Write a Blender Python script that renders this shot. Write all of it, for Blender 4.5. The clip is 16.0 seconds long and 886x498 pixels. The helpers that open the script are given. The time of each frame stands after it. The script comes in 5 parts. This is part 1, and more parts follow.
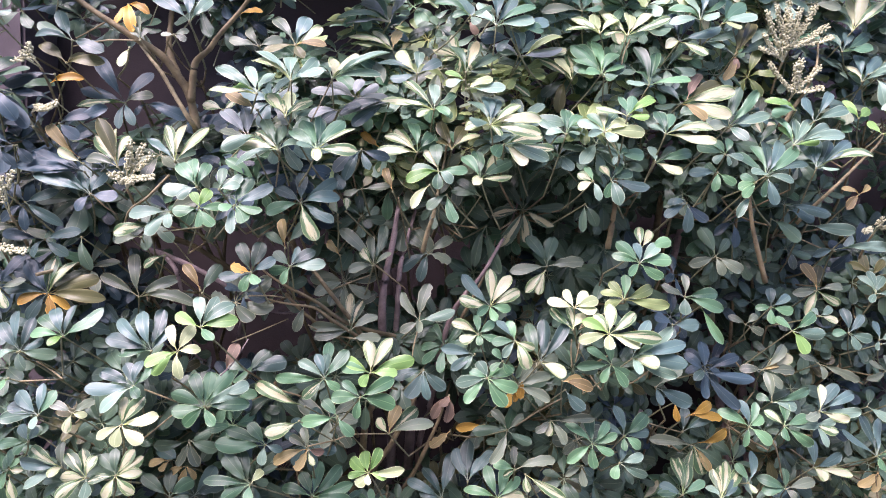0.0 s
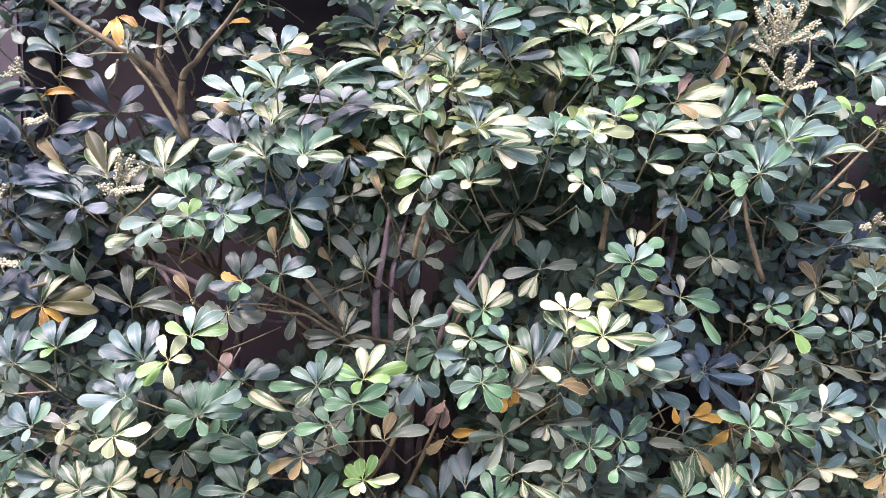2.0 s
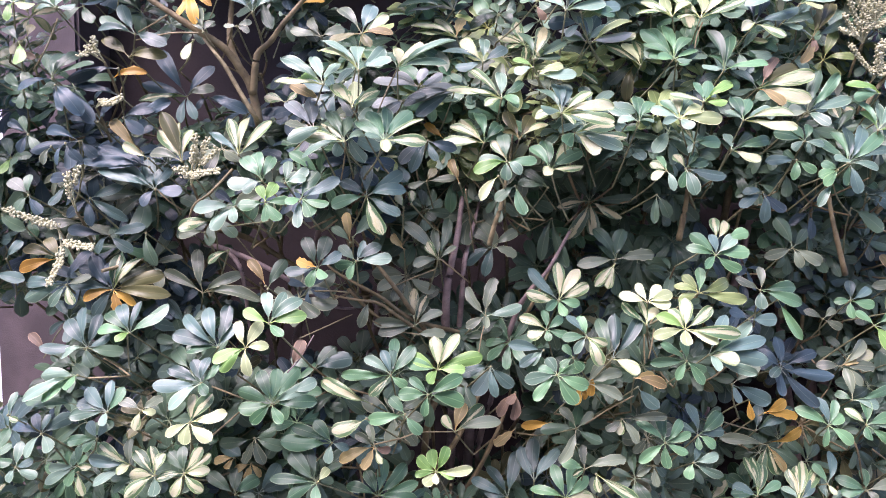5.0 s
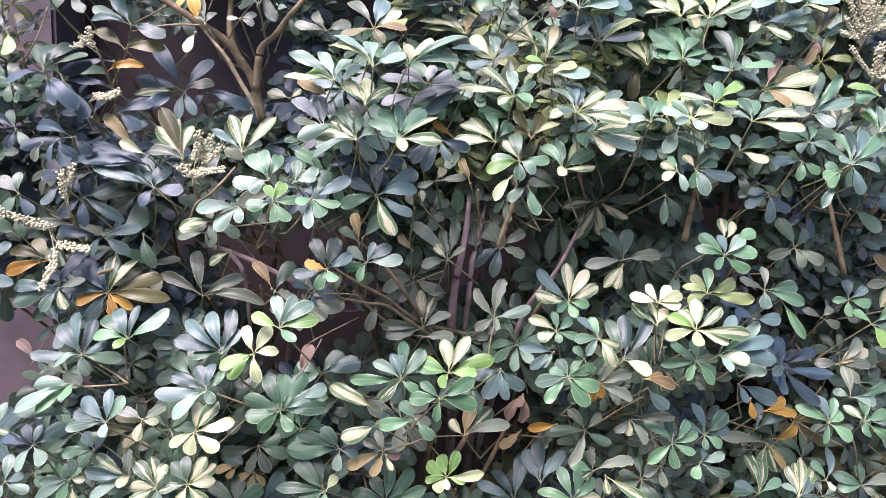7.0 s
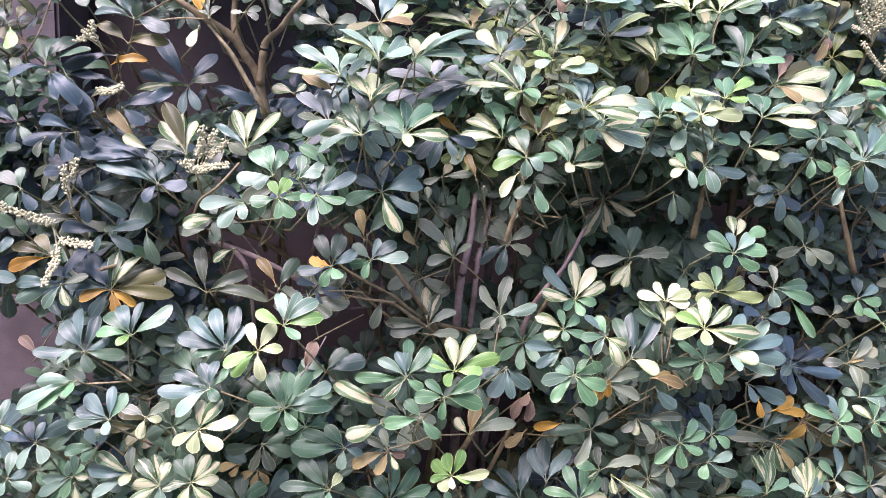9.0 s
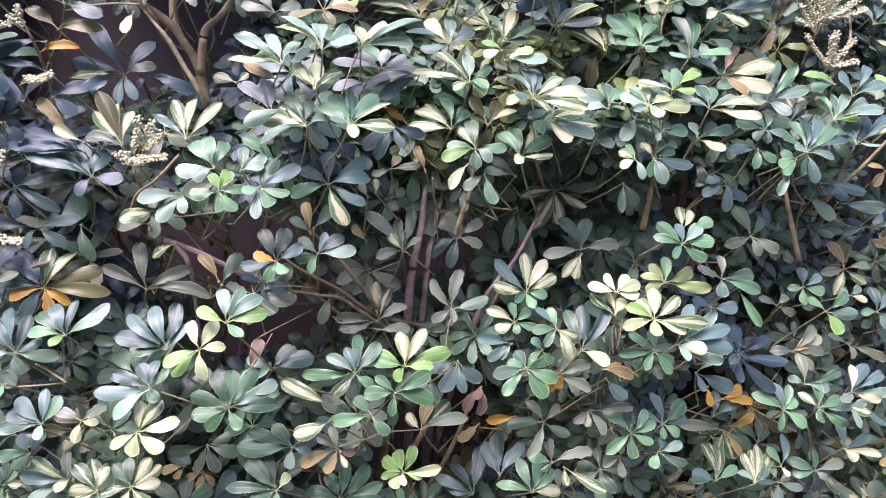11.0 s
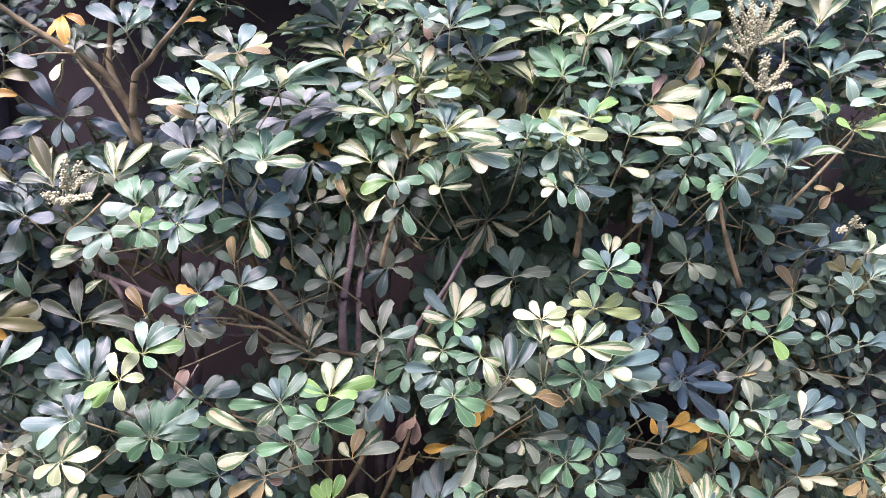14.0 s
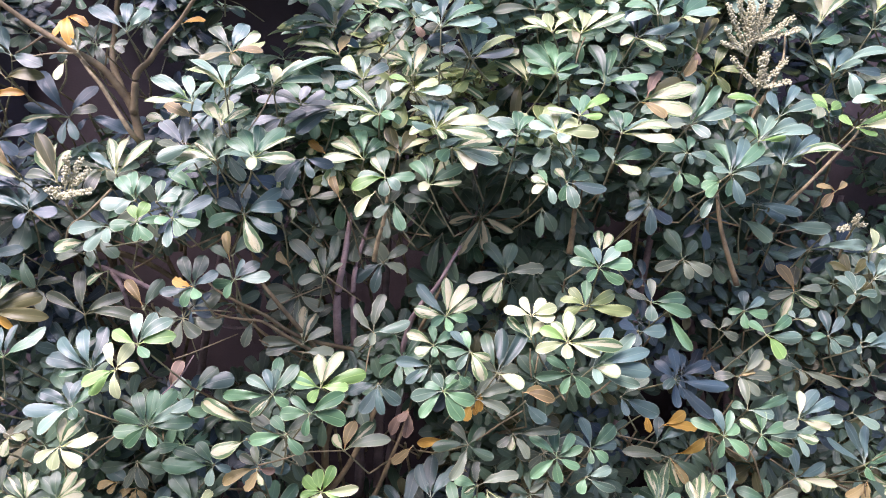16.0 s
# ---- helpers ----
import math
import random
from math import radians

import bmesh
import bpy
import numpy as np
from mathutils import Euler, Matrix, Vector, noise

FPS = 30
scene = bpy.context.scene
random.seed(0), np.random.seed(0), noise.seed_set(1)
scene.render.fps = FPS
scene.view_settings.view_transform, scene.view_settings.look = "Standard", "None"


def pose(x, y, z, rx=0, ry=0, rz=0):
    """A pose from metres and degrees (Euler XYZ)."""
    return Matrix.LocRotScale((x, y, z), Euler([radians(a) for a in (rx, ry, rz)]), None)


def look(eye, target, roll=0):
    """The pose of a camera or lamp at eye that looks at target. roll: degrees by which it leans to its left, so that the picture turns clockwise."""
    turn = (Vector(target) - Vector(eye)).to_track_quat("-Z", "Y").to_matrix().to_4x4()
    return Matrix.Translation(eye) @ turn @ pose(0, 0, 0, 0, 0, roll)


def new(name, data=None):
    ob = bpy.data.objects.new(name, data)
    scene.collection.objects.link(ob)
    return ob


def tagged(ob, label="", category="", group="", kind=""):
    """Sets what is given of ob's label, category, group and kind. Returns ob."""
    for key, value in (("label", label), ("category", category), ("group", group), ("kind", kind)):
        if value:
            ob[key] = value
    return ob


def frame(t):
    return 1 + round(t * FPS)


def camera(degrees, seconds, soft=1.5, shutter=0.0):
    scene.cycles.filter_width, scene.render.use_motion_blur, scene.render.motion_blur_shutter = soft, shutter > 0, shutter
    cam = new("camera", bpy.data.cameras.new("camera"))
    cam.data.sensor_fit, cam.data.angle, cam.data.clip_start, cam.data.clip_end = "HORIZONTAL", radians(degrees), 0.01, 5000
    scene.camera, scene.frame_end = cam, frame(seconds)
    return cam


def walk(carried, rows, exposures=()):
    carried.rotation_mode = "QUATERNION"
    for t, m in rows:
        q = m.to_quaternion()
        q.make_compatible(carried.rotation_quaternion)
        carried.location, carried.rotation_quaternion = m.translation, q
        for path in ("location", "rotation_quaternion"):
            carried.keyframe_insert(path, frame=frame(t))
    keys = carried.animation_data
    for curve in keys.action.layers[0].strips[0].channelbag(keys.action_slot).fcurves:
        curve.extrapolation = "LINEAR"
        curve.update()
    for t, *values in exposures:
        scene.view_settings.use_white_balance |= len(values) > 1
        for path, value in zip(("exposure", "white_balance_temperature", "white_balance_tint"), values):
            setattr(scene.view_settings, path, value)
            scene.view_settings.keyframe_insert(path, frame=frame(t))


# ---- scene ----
cam = camera(65.1, 16.0, soft=1.0, shutter=0.4)
METRES, EYE, TILT, LEAN, TURN = 0.8, 1.4, -3.0, 0.0, 0.0
ROWS = [
    (0.0, 0.0, 0.0, 0.0, 0.0, 0.0, 0.0),
    (0.5, 0.0115, 0.0025, -0.0058, 0.16, -0.03, 0.96),
    (1.0, 0.0231, 0.0096, -0.0101, 0.84, -0.07, 1.02),
    (1.5, 0.0447, 0.0145, -0.0111, 0.66, 0.33, 1.35),
    (2.0, 0.0578, 0.0066, -0.0109, 0.93, 0.71, 1.17),
    (2.5, 0.0759, -0.0071, -0.0182, 0.29, 0.15, 1.25),
    (3.0, 0.0801, -0.0106, -0.0116, 2.36, 0.35, 0.98),
    (3.5, 0.0891, -0.048, -0.0144, 3.87, 0.38, 1.06),
    (4.0, 0.0351, -0.0225, -0.016, 3.71, 0.18, 0.78),
    (4.5, -0.0454, 0.0153, -0.0063, 3.11, -0.0, 1.25),
    (5.0, -0.1092, 0.0513, -0.0053, 2.34, -0.37, 0.42),
    (7.5, -0.2526, 0.094, 0.0098, -1.14, -0.9, 0.65),
    (8.0, -0.2518, 0.1022, 0.0084, -0.96, -1.35, 0.51),
    (8.5, -0.2536, 0.1041, 0.0101, -0.65, -1.0, 0.3),
    (11.0, -0.2206, 0.137, 0.0089, -3.87, -1.59, 0.74),
    (11.5, -0.1926, 0.1396, -0.0022, -6.56, -1.97, 1.25),
    (12.0, -0.1618, 0.1323, -0.0061, -7.15, -0.36, 0.23),
    (12.5, -0.0858, 0.128, -0.0137, -5.77, 0.67, 0.45),
    (13.0, -0.0045, 0.1136, -0.0059, -5.02, 1.32, 0.91),
    (13.5, 0.0372, 0.1031, -0.0025, -2.09, 1.29, 1.1),
    (14.0, 0.0743, 0.0882, -0.0008, -1.11, 1.05, 1.8),
    (14.5, 0.119, 0.0708, 0.0006, -0.69, 1.12, 1.68),
    (15.0, 0.1581, 0.0647, -0.0053, -1.1, 0.99, 2.1),
    (15.5, 0.1749, 0.0699, -0.0154, -0.06, 0.67, 1.63),
    (16.0, 0.1809, 0.0663, -0.0129, 1.34, 1.04, 1.37),
]
EXPOSURES = [(0.0, 1.3, 6470, 41.0), (16.0, 1.3, 6470, 41.0)]
walk(cam, [(t, pose(0, 0, EYE, TILT, LEAN, TURN) @ pose(METRES * x, METRES * y, METRES * z, 90 + pitch, roll, yaw)) for t, x, y, z, yaw, pitch, roll in ROWS],
     exposures=EXPOSURES)

# ---- light: open shade under a bright sky ----
world = bpy.data.worlds.new("sky")
scene.world = world
world.use_nodes = True
wn, wl = world.node_tree.nodes, world.node_tree.links
sky = wn.new("ShaderNodeTexSky")
sky.sky_type, sky.sun_disc = "NISHITA", False
sky.sun_elevation, sky.sun_rotation = radians(55), radians(217)
sky.air_density, sky.dust_density, sky.ozone_density = 1.0, 0.8, 2.0
wl.new(sky.outputs[0], wn["Background"].inputs[0])
wn["Background"].inputs[1].default_value = 0.275
sun = new("sun", bpy.data.lights.new("sun", "SUN"))
sun.data.energy, sun.data.angle, sun.data.color = 4.1, radians(36), (1.0, 0.975, 0.945)
sun.matrix_world = look((-1.5, -0.45, 5.0), (0, 1.5, 1.0))


# ---- materials ----
class Graph:
    """Short hand for building one node material."""

    def __init__(self, name):
        self.mat = bpy.data.materials.new(name)
        self.mat.use_nodes = True
        self.nodes, self.links = self.mat.node_tree.nodes, self.mat.node_tree.links
        self.bsdf = self.nodes["Principled BSDF"]
        self.out = self.nodes["Material Output"]

    def node(self, kind, **values):
        n = self.nodes.new(kind)
        for key, value in values.items():
            n.inputs[key.replace("_", " ")].default_value = value
        return n

    def math(self, op, a, b=0.0, c=0.0):
        n = self.nodes.new("ShaderNodeMath")
        n.operation = op
        for i, v in enumerate((a, b, c)):
            self.feed(n.inputs[i], v)
        return n.outputs[0]

    def feed(self, socket, v):
        if isinstance(v, bpy.types.NodeSocket):
            self.links.new(v, socket)
        else:
            socket.default_value = v

    def mix(self, fac, a, b):
        n = self.nodes.new("ShaderNodeMix")
        n.data_type = "RGBA"
        for i, v in ((0, fac), (6, a), (7, b)):
            self.feed(n.inputs[i], v)
        return n.outputs[2]

    def step(self, v, lo, hi):
        n = self.nodes.new("ShaderNodeMapRange")
        n.interpolation_type = "SMOOTHSTEP"
        self.feed(n.inputs[0], v)
        n.inputs[1].default_value, n.inputs[2].default_value = lo, hi
        return n.outputs[0]

    def noise(self, vec, scale, detail=3.0):
        n = self.node("ShaderNodeTexNoise", Scale=scale, Detail=detail)
        if vec is not None:
            self.links.new(vec, n.inputs["Vector"])
        return n.outputs[0]

    def bump(self, height, strength, distance):
        n = self.node("ShaderNodeBump", Strength=strength, Distance=distance)
        self.links.new(height, n.inputs["Height"])
        self.links.new(n.outputs[0], self.bsdf.inputs["Normal"])


def rgb(r, g, b):
    return (r, g, b, 1.0)


def leaf_material(name, deep, light, cream=None, share=0.0, rough=0.42, clear=0.16, edge=0.42, rust=0.0):
    """A waxy leaflet: two greens, pale midrib and rim, and cream streaks over a share of the blade."""
    g = Graph(name)
    uv = g.nodes.new("ShaderNodeUVMap")
    sep = g.nodes.new("ShaderNodeSeparateXYZ")
    g.links.new(uv.outputs[0], sep.inputs[0])
    along, across = sep.outputs[0], g.math("ABSOLUTE", g.math("MULTIPLY_ADD", sep.outputs[1], 2.0, -1.0))
    info, geo = g.nodes.new("ShaderNodeObjectInfo"), g.nodes.new("ShaderNodeNewGeometry")
    luck = g.math("FRACT", g.math("ADD", info.outputs["Random"], geo.outputs["Random Per Island"]))
    vec = g.nodes.new("ShaderNodeCombineXYZ")
    g.feed(vec.inputs[0], g.math("MULTIPLY", along, 2.2))
    g.feed(vec.inputs[1], g.math("MULTIPLY", sep.outputs[1], 6.0))
    g.feed(vec.inputs[2], g.math("MULTIPLY", luck, 57.0))
    streak = g.noise(vec.outputs[0], 1.0, 4.0)
    blotch = g.noise(vec.outputs[0], 4.5, 5.0)
    tone = g.math("ADD", g.math("MULTIPLY", luck, 0.75), g.math("MULTIPLY", streak, 0.4))
    col = g.mix(g.step(tone, 0.15, 0.9), rgb(*[0.82 * c for c in deep]), rgb(*[1.16 * c for c in light]))
    if cream:
        want = g.math("ADD", g.math("MULTIPLY_ADD", across, -0.5, 0.25), streak)
        want = g.math("ADD", want, g.math("MULTIPLY_ADD", luck, 0.3, -0.15))
        want = g.math("ADD", want, g.math("MULTIPLY_ADD", blotch, 0.3, -0.15))
        mask = g.math("MULTIPLY", g.step(want, 0.63 - 0.42 * share, 0.76 - 0.42 * share), 0.9)
        pale = g.mix(g.step(blotch, 0.35, 0.65), rgb(*cream), rgb(cream[0] * 0.9, cream[1] * 0.93, cream[2] * 0.78))
        col = g.mix(mask, col, pale)
    rim = g.math("MULTIPLY", g.step(across, 0.87, 0.97), edge * 1.6)
    rib = g.math("MULTIPLY", g.math("SUBTRACT", 1.0, g.step(across, 0.015, 0.06)), 0.34)
    paler = rgb(min(1, light[0] * 2.2 + 0.1), min(1, light[1] * 1.7 + 0.1), min(1, light[2] * 1.6 + 0.06))
    foot = g.math("MULTIPLY", g.math("SUBTRACT", 1.0, g.step(along, 0.15, 0.21)), 0.9)
    col = g.mix(g.math("MAXIMUM", g.math("MAXIMUM", rim, rib), foot), col, paler)
    spots = g.math("MULTIPLY", g.step(g.noise(vec.outputs[0], 9.0, 2.0), 0.66, 0.74), 0.35 + rust)
    col = g.mix(spots, col, rgb(0.2, 0.12, 0.06))
    g.links.new(col, g.bsdf.inputs["Base Color"])
    g.feed(g.bsdf.inputs["Roughness"], g.math("MULTIPLY_ADD", blotch, 0.24, rough - 0.12))
    g.bsdf.inputs["Specular IOR Level"].default_value = 0.46
    veins = g.node("ShaderNodeTexWave", Scale=4.0, Distortion=1.6)
    side = g.nodes.new("ShaderNodeCombineXYZ")
    g.feed(side.inputs[0], g.math("SUBTRACT", along, g.math("MULTIPLY", across, 0.22)))
    g.links.new(side.outputs[0], veins.inputs["Vector"])
    g.bump(g.math("ADD", g.math("MULTIPLY", veins.outputs[1], 0.12), blotch), 0.3, 0.001)
    thin = g.nodes.new("ShaderNodeBsdfTranslucent")
    g.links.new(g.mix(0.35, col, rgb(min(1, light[0] * 1.8), min(1, light[1] * 1.9), light[2])), thin.inputs[0])
    both = g.nodes.new("ShaderNodeMixShader")
    both.inputs[0].default_value = clear
    g.links.new(g.bsdf.outputs[0], both.inputs[1])
    g.links.new(thin.outputs[0], both.inputs[2])
    g.links.new(both.outputs[0], g.out.inputs[0])
    return g.mat


CREAM = (0.52, 0.48, 0.31)
LOOKS = {
    "G": leaf_material("leaf_green", (0.036, 0.098, 0.052), (0.08, 0.18, 0.095)),
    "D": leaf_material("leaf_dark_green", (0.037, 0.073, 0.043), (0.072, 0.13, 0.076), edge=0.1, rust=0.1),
    # green leaves with the sky's bluish reflection mixed into the base colour
    "B": leaf_material("leaf_green_sky_tint", (0.04, 0.082, 0.067), (0.08, 0.148, 0.125), rough=0.42, edge=0.25),
    # green leaves in shade: the dark and the sky's blue are in the colour
    "S": leaf_material("leaf_green_blue_shade", (0.017, 0.037, 0.044), (0.034, 0.069, 0.08), edge=0.14, rough=0.45),
    "L": leaf_material("leaf_bright_green", (0.1, 0.235, 0.055), (0.19, 0.35, 0.1), clear=0.22),
    "J": leaf_material("leaf_jade_green", (0.058, 0.158, 0.07), (0.115, 0.25, 0.12)),
    "N": leaf_material("leaf_dark_tan_blotched", (0.034, 0.07, 0.038), (0.065, 0.12, 0.065), (0.5, 0.44, 0.26), 0.52),
    "Y": leaf_material("leaf_lime_yellow", (0.32, 0.41, 0.19), (0.47, 0.53, 0.3), clear=0.25),
    # glossy green leaves, paler because the sky's sheen is in the colour
    "P": leaf_material("leaf_green_sky_sheen", (0.094, 0.178, 0.12), (0.168, 0.268, 0.19), rough=0.42),
    "V": leaf_material("leaf_variegated", (0.038, 0.1, 0.042), (0.1, 0.185, 0.075), CREAM, 0.36),
    "W": leaf_material("leaf_cream", (0.08, 0.17, 0.07), (0.17, 0.26, 0.11), (0.48, 0.465, 0.32), 0.62, rough=0.4),
    "O": leaf_material("leaf_orange", (0.34, 0.18, 0.025), (0.5, 0.3, 0.05), rough=0.5, rust=0.3),
    "T": leaf_material("leaf_tan", (0.175, 0.135, 0.055), (0.3, 0.245, 0.1), rough=0.55, rust=0.3),
    "K": leaf_material("leaf_withered", (0.11, 0.075, 0.05), (0.19, 0.135, 0.092), rough=0.6, rust=0.3),
    "Q": leaf_material("leaf_olive", (0.056, 0.062, 0.023), (0.115, 0.118, 0.046), rough=0.45, rust=0.15),
    # as B, with a silvery sheen painted into the colour
    "A": leaf_material("leaf_grey_sheen", (0.105, 0.14, 0.13), (0.18, 0.22, 0.208), edge=0.25),
    "U": leaf_material("leaf_dull_lime", (0.13, 0.195, 0.065), (0.22, 0.29, 0.11)),
    "M": leaf_material("leaf_dull_green", (0.077, 0.107, 0.069), (0.15, 0.193, 0.125), rough=0.42, rust=0.2),
}


def bark_material(name, dark, light, scale=30.0):
    g = Graph(name)
    place = g.nodes.new("ShaderNodeTexCoord").outputs["Object"]
    big, small = g.noise(place, scale, 3.0), g.noise(place, scale * 6, 4.0)
    col = g.mix(g.step(big, 0.3, 0.7), rgb(*dark), rgb(*light))
    col = g.mix(g.math("MULTIPLY", g.step(small, 0.55, 0.7), 0.45), col, rgb(dark[0] * 0.5, dark[1] * 0.5, dark[2] * 0.5))
    g.links.new(col, g.bsdf.inputs["Base Color"])
    g.bsdf.inputs["Roughness"].default_value = 0.75
    g.bump(g.math("ADD", small, big), 0.6, 0.002)
    return g.mat


BARK = bark_material("bark_brown", (0.105, 0.08, 0.038), (0.22, 0.172, 0.084))
BARK_PINK = bark_material("bark_grey_pink", (0.16, 0.115, 0.105), (0.31, 0.23, 0.21))
STEM = bark_material("stem_olive", (0.14, 0.115, 0.055), (0.28, 0.23, 0.12), 60.0)
PETIOLE = bark_material("petiole_green", (0.12, 0.125, 0.06), (0.25, 0.25, 0.13), 60.0)
BUD = bark_material("flower_bud", (0.35, 0.355, 0.2), (0.57, 0.555, 0.36), 160.0)


def plaster(name, dark, light, rough=0.85, scale=5.0):
    g = Graph(name)
    place = g.nodes.new("ShaderNodeTexCoord").outputs["Object"]
    big, small = g.noise(place, scale, 5.0), g.noise(place, scale * 30, 3.0)
    col = g.mix(g.step(big, 0.3, 0.7), rgb(*dark), rgb(*light))
    col = g.mix(g.math("MULTIPLY", small, 0.25), col, rgb(dark[0] * 0.6, dark[1] * 0.6, dark[2] * 0.6))
    g.links.new(col, g.bsdf.inputs["Base Color"])
    g.bsdf.inputs["Roughness"].default_value = rough
    g.bump(g.math("ADD", small, g.math("MULTIPLY", big, 0.5)), 0.5, 0.004)
    return g.mat


# maroon plaster taken almost to black, with the wall's shade in the colour
WALL = plaster("wall_plaster_shade_darkened", (0.017, 0.0105, 0.0105), (0.035, 0.022, 0.0215))
PILLAR = plaster("pillar_mauve_plaster", (0.058, 0.045, 0.047), (0.1, 0.077, 0.08), 0.85, 9.0)
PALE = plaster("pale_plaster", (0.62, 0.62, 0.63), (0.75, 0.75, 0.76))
# for the added wall behind the camera; its tone sets the bounce light
FACADE = plaster("facade_beige_plaster", (0.33, 0.3, 0.255), (0.45, 0.41, 0.355))
SOIL = plaster("soil", (0.045, 0.03, 0.02), (0.11, 0.075, 0.05), 0.95, 9.0)
PAVING = plaster("concrete_paving", (0.11, 0.105, 0.097), (0.18, 0.172, 0.16), 0.85, 3.0)


# ---- mesh helpers ----
def part(name, bm, material, parent, label=""):
    me = bpy.data.meshes.new(name)
    bm.to_mesh(me)
    bm.free()
    me.materials.append(material)
    ob = new(name, me)
    ob.parent = parent
    return tagged(ob, label)


def box(name, lo, hi, material, bevel=0.01):
    bm = bmesh.new()
    bmesh.ops.create_cube(bm, size=1)
    for v in bm.verts:
        v.co = Vector([lo[i] + (v.co[i] + 0.5) * (hi[i] - lo[i]) for i in range(3)])
    bmesh.ops.bevel(bm, geom=bm.edges[:], offset=bevel, segments=2, affect="EDGES")
    return part(name, bm, material, None)


def smooth_line(pts, steps):
    """Points along a Catmull-Rom line through pts."""
    p = [np.array(q, float) for q in pts]
    p = [2 * p[0] - p[1]] + p + [2 * p[-1] - p[-2]]
    out = []
    for i in range(1, len(p) - 2):
        for k in range(steps):
            u = k / steps
            a, b, c, d = p[i - 1], p[i], p[i + 1], p[i + 2]
            out.append(0.5 * (2 * b + (c - a) * u + (2 * a - 5 * b + 4 * c - d) * u * u + (3 * b - a - 3 * c + d) * u ** 3))
    out.append(p[-2])
    return out


def tube(bm, pts, r0, r1, sides=6, steps=4, knobs=0.0, rng=random):
    """A tapered round stem through pts, added to bm."""
    line, rings = smooth_line(pts, steps), []
    for i, c in enumerate(line):
        a, b = line[max(0, i - 1)], line[min(len(line) - 1, i + 1)]
        way = Vector(b - a).normalized()
        u = way.orthogonal().normalized()
        if abs(way.z) < 0.95:
            u = way.cross(Vector((0, 0, 1))).normalized()
        w = way.cross(u)
        r = r0 + (r1 - r0) * i / max(1, len(line) - 1)
        if knobs:
            r *= 1 + knobs * rng.uniform(-1, 1)
        rings.append([bm.verts.new(Vector(c) + r * (math.cos(t) * u + math.sin(t) * w)) for t in [2 * math.pi * k / sides for k in range(sides)]])
    for a, b in zip(rings, rings[1:]):
        for k in range(sides):
            f = bm.faces.new((a[k], a[(k + 1) % sides], b[(k + 1) % sides], b[k]))
            f.smooth = True
    bm.faces.new(rings[0][::-1])
    bm.faces.new(rings[-1])


# ---- leaflets: a few blade shapes, one unit long, shared by all ----
def blade(kind):
    """Vertices, faces and uv of a leaflet of unit length along x, facing z."""
    rng = random.Random(kind)
    span = (0.0, 0.1, 0.26, 0.44, 0.62, 0.77, 0.89, 0.965, 1.0)
    half = (0.055, 0.3, 0.62, 0.87, 1.0, 0.98, 0.8, 0.48, 0.1)
    rows, cols = 10, 5
    broad = (0.42, 0.38, 0.36, 0.4, 0.35, 0.45, 0.39, 0.41)[kind % 8] * 0.5
    if kind in (1, 3, 4, 7):
        half = half[:6] + (0.72, 0.37, 0.03)
    droop = (0.25, 0.4, 0.12, 0.5, 0.3, 0.05, 0.55, 0.2)[kind % 8]
    fold = (0.16, 0.3, 0.1, 0.22, 0.4, 0.12, 0.2, -0.05)[kind % 8]
    wave, twist = rng.uniform(0.008, 0.035), rng.uniform(-0.25, 0.25)
    curl = rng.uniform(0.1, 0.5)
    notch = 0.035 if kind == 6 else 0.0
    torn = 0.3 if kind > 7 else 0.04
    bend = rng.uniform(-0.06, 0.06)
    verts, uvs = [], []
    for i in range(rows):
        s = span[i - 1] if i else 0.0
        x = 0.15 + 0.85 * s if i else 0.0
        w = max(0.012, broad * half[i - 1]) if i else 0.011
        for k in range(cols):
            v = -1 + 2 * k / (cols - 1)
            y = v * w * (1 + torn * rng.uniform(-1, 0.3) * (i > 2))
            dip = -notch * (1 - abs(v)) * (i == rows - 1) - notch * 0.5 * (1 - abs(v)) * (i == rows - 2)
            z = 1.8 * fold * abs(y) * (1 - 0.4 * s) - curl * v * v * w * s + droop * x * (1 - x) + wave * math.sin(9 * x + 3 * k) * abs(v) + twist * y * s
            verts.append((x + dip, y + bend * math.sin(math.pi * x), z))
            uvs.append((x, 0.5 + 0.5 * v))
    faces = [(i * cols + k, i * cols + k + 1, (i + 1) * cols + k + 1, (i + 1) * cols + k) for i in range(rows - 1) for k in range(cols - 1)]
    faces = [(a, d, c, b) for a, b, c, d in faces]
    return verts, faces, uvs


BLADES = [blade(k) for k in range(10)]
LEAF_MESHES = {}


def leaf_mesh(kind, code):
    if (kind, code) not in LEAF_MESHES:
        verts, faces, uvs = BLADES[kind]
        me = bpy.data.meshes.new("leaflet")
        me.from_pydata(verts, [], faces)
        layer = me.uv_layers.new(name="UVMap")
        for loop in me.loops:
            layer.data[loop.index].uv = uvs[loop.vertex_index]
        me.polygons.foreach_set("use_smooth", [True] * len(me.polygons))
        me.materials.append(LOOKS[code])
        LEAF_MESHES[kind, code] = me
    return LEAF_MESHES[kind, code]


WORDS = {"G": "", "S": "", "D": "", "B": "", "P": "", "J": "", "Q": "olive green leaflet", "A": "green leaflet with a painted grey sheen", "U": "dull lime green leaflet", "N": "dark leaflet with tan blotches", "M": "dull dusty leaflet", "L": "bright young green leaflet", "Y": "lime yellow leaflet",
         "V": "green and cream streaked leaflet", "W": "cream white leaflet", "O": "dying orange leaflet", "T": "dry tan leaflet",
         "K": "withered pinkish brown leaflet"}


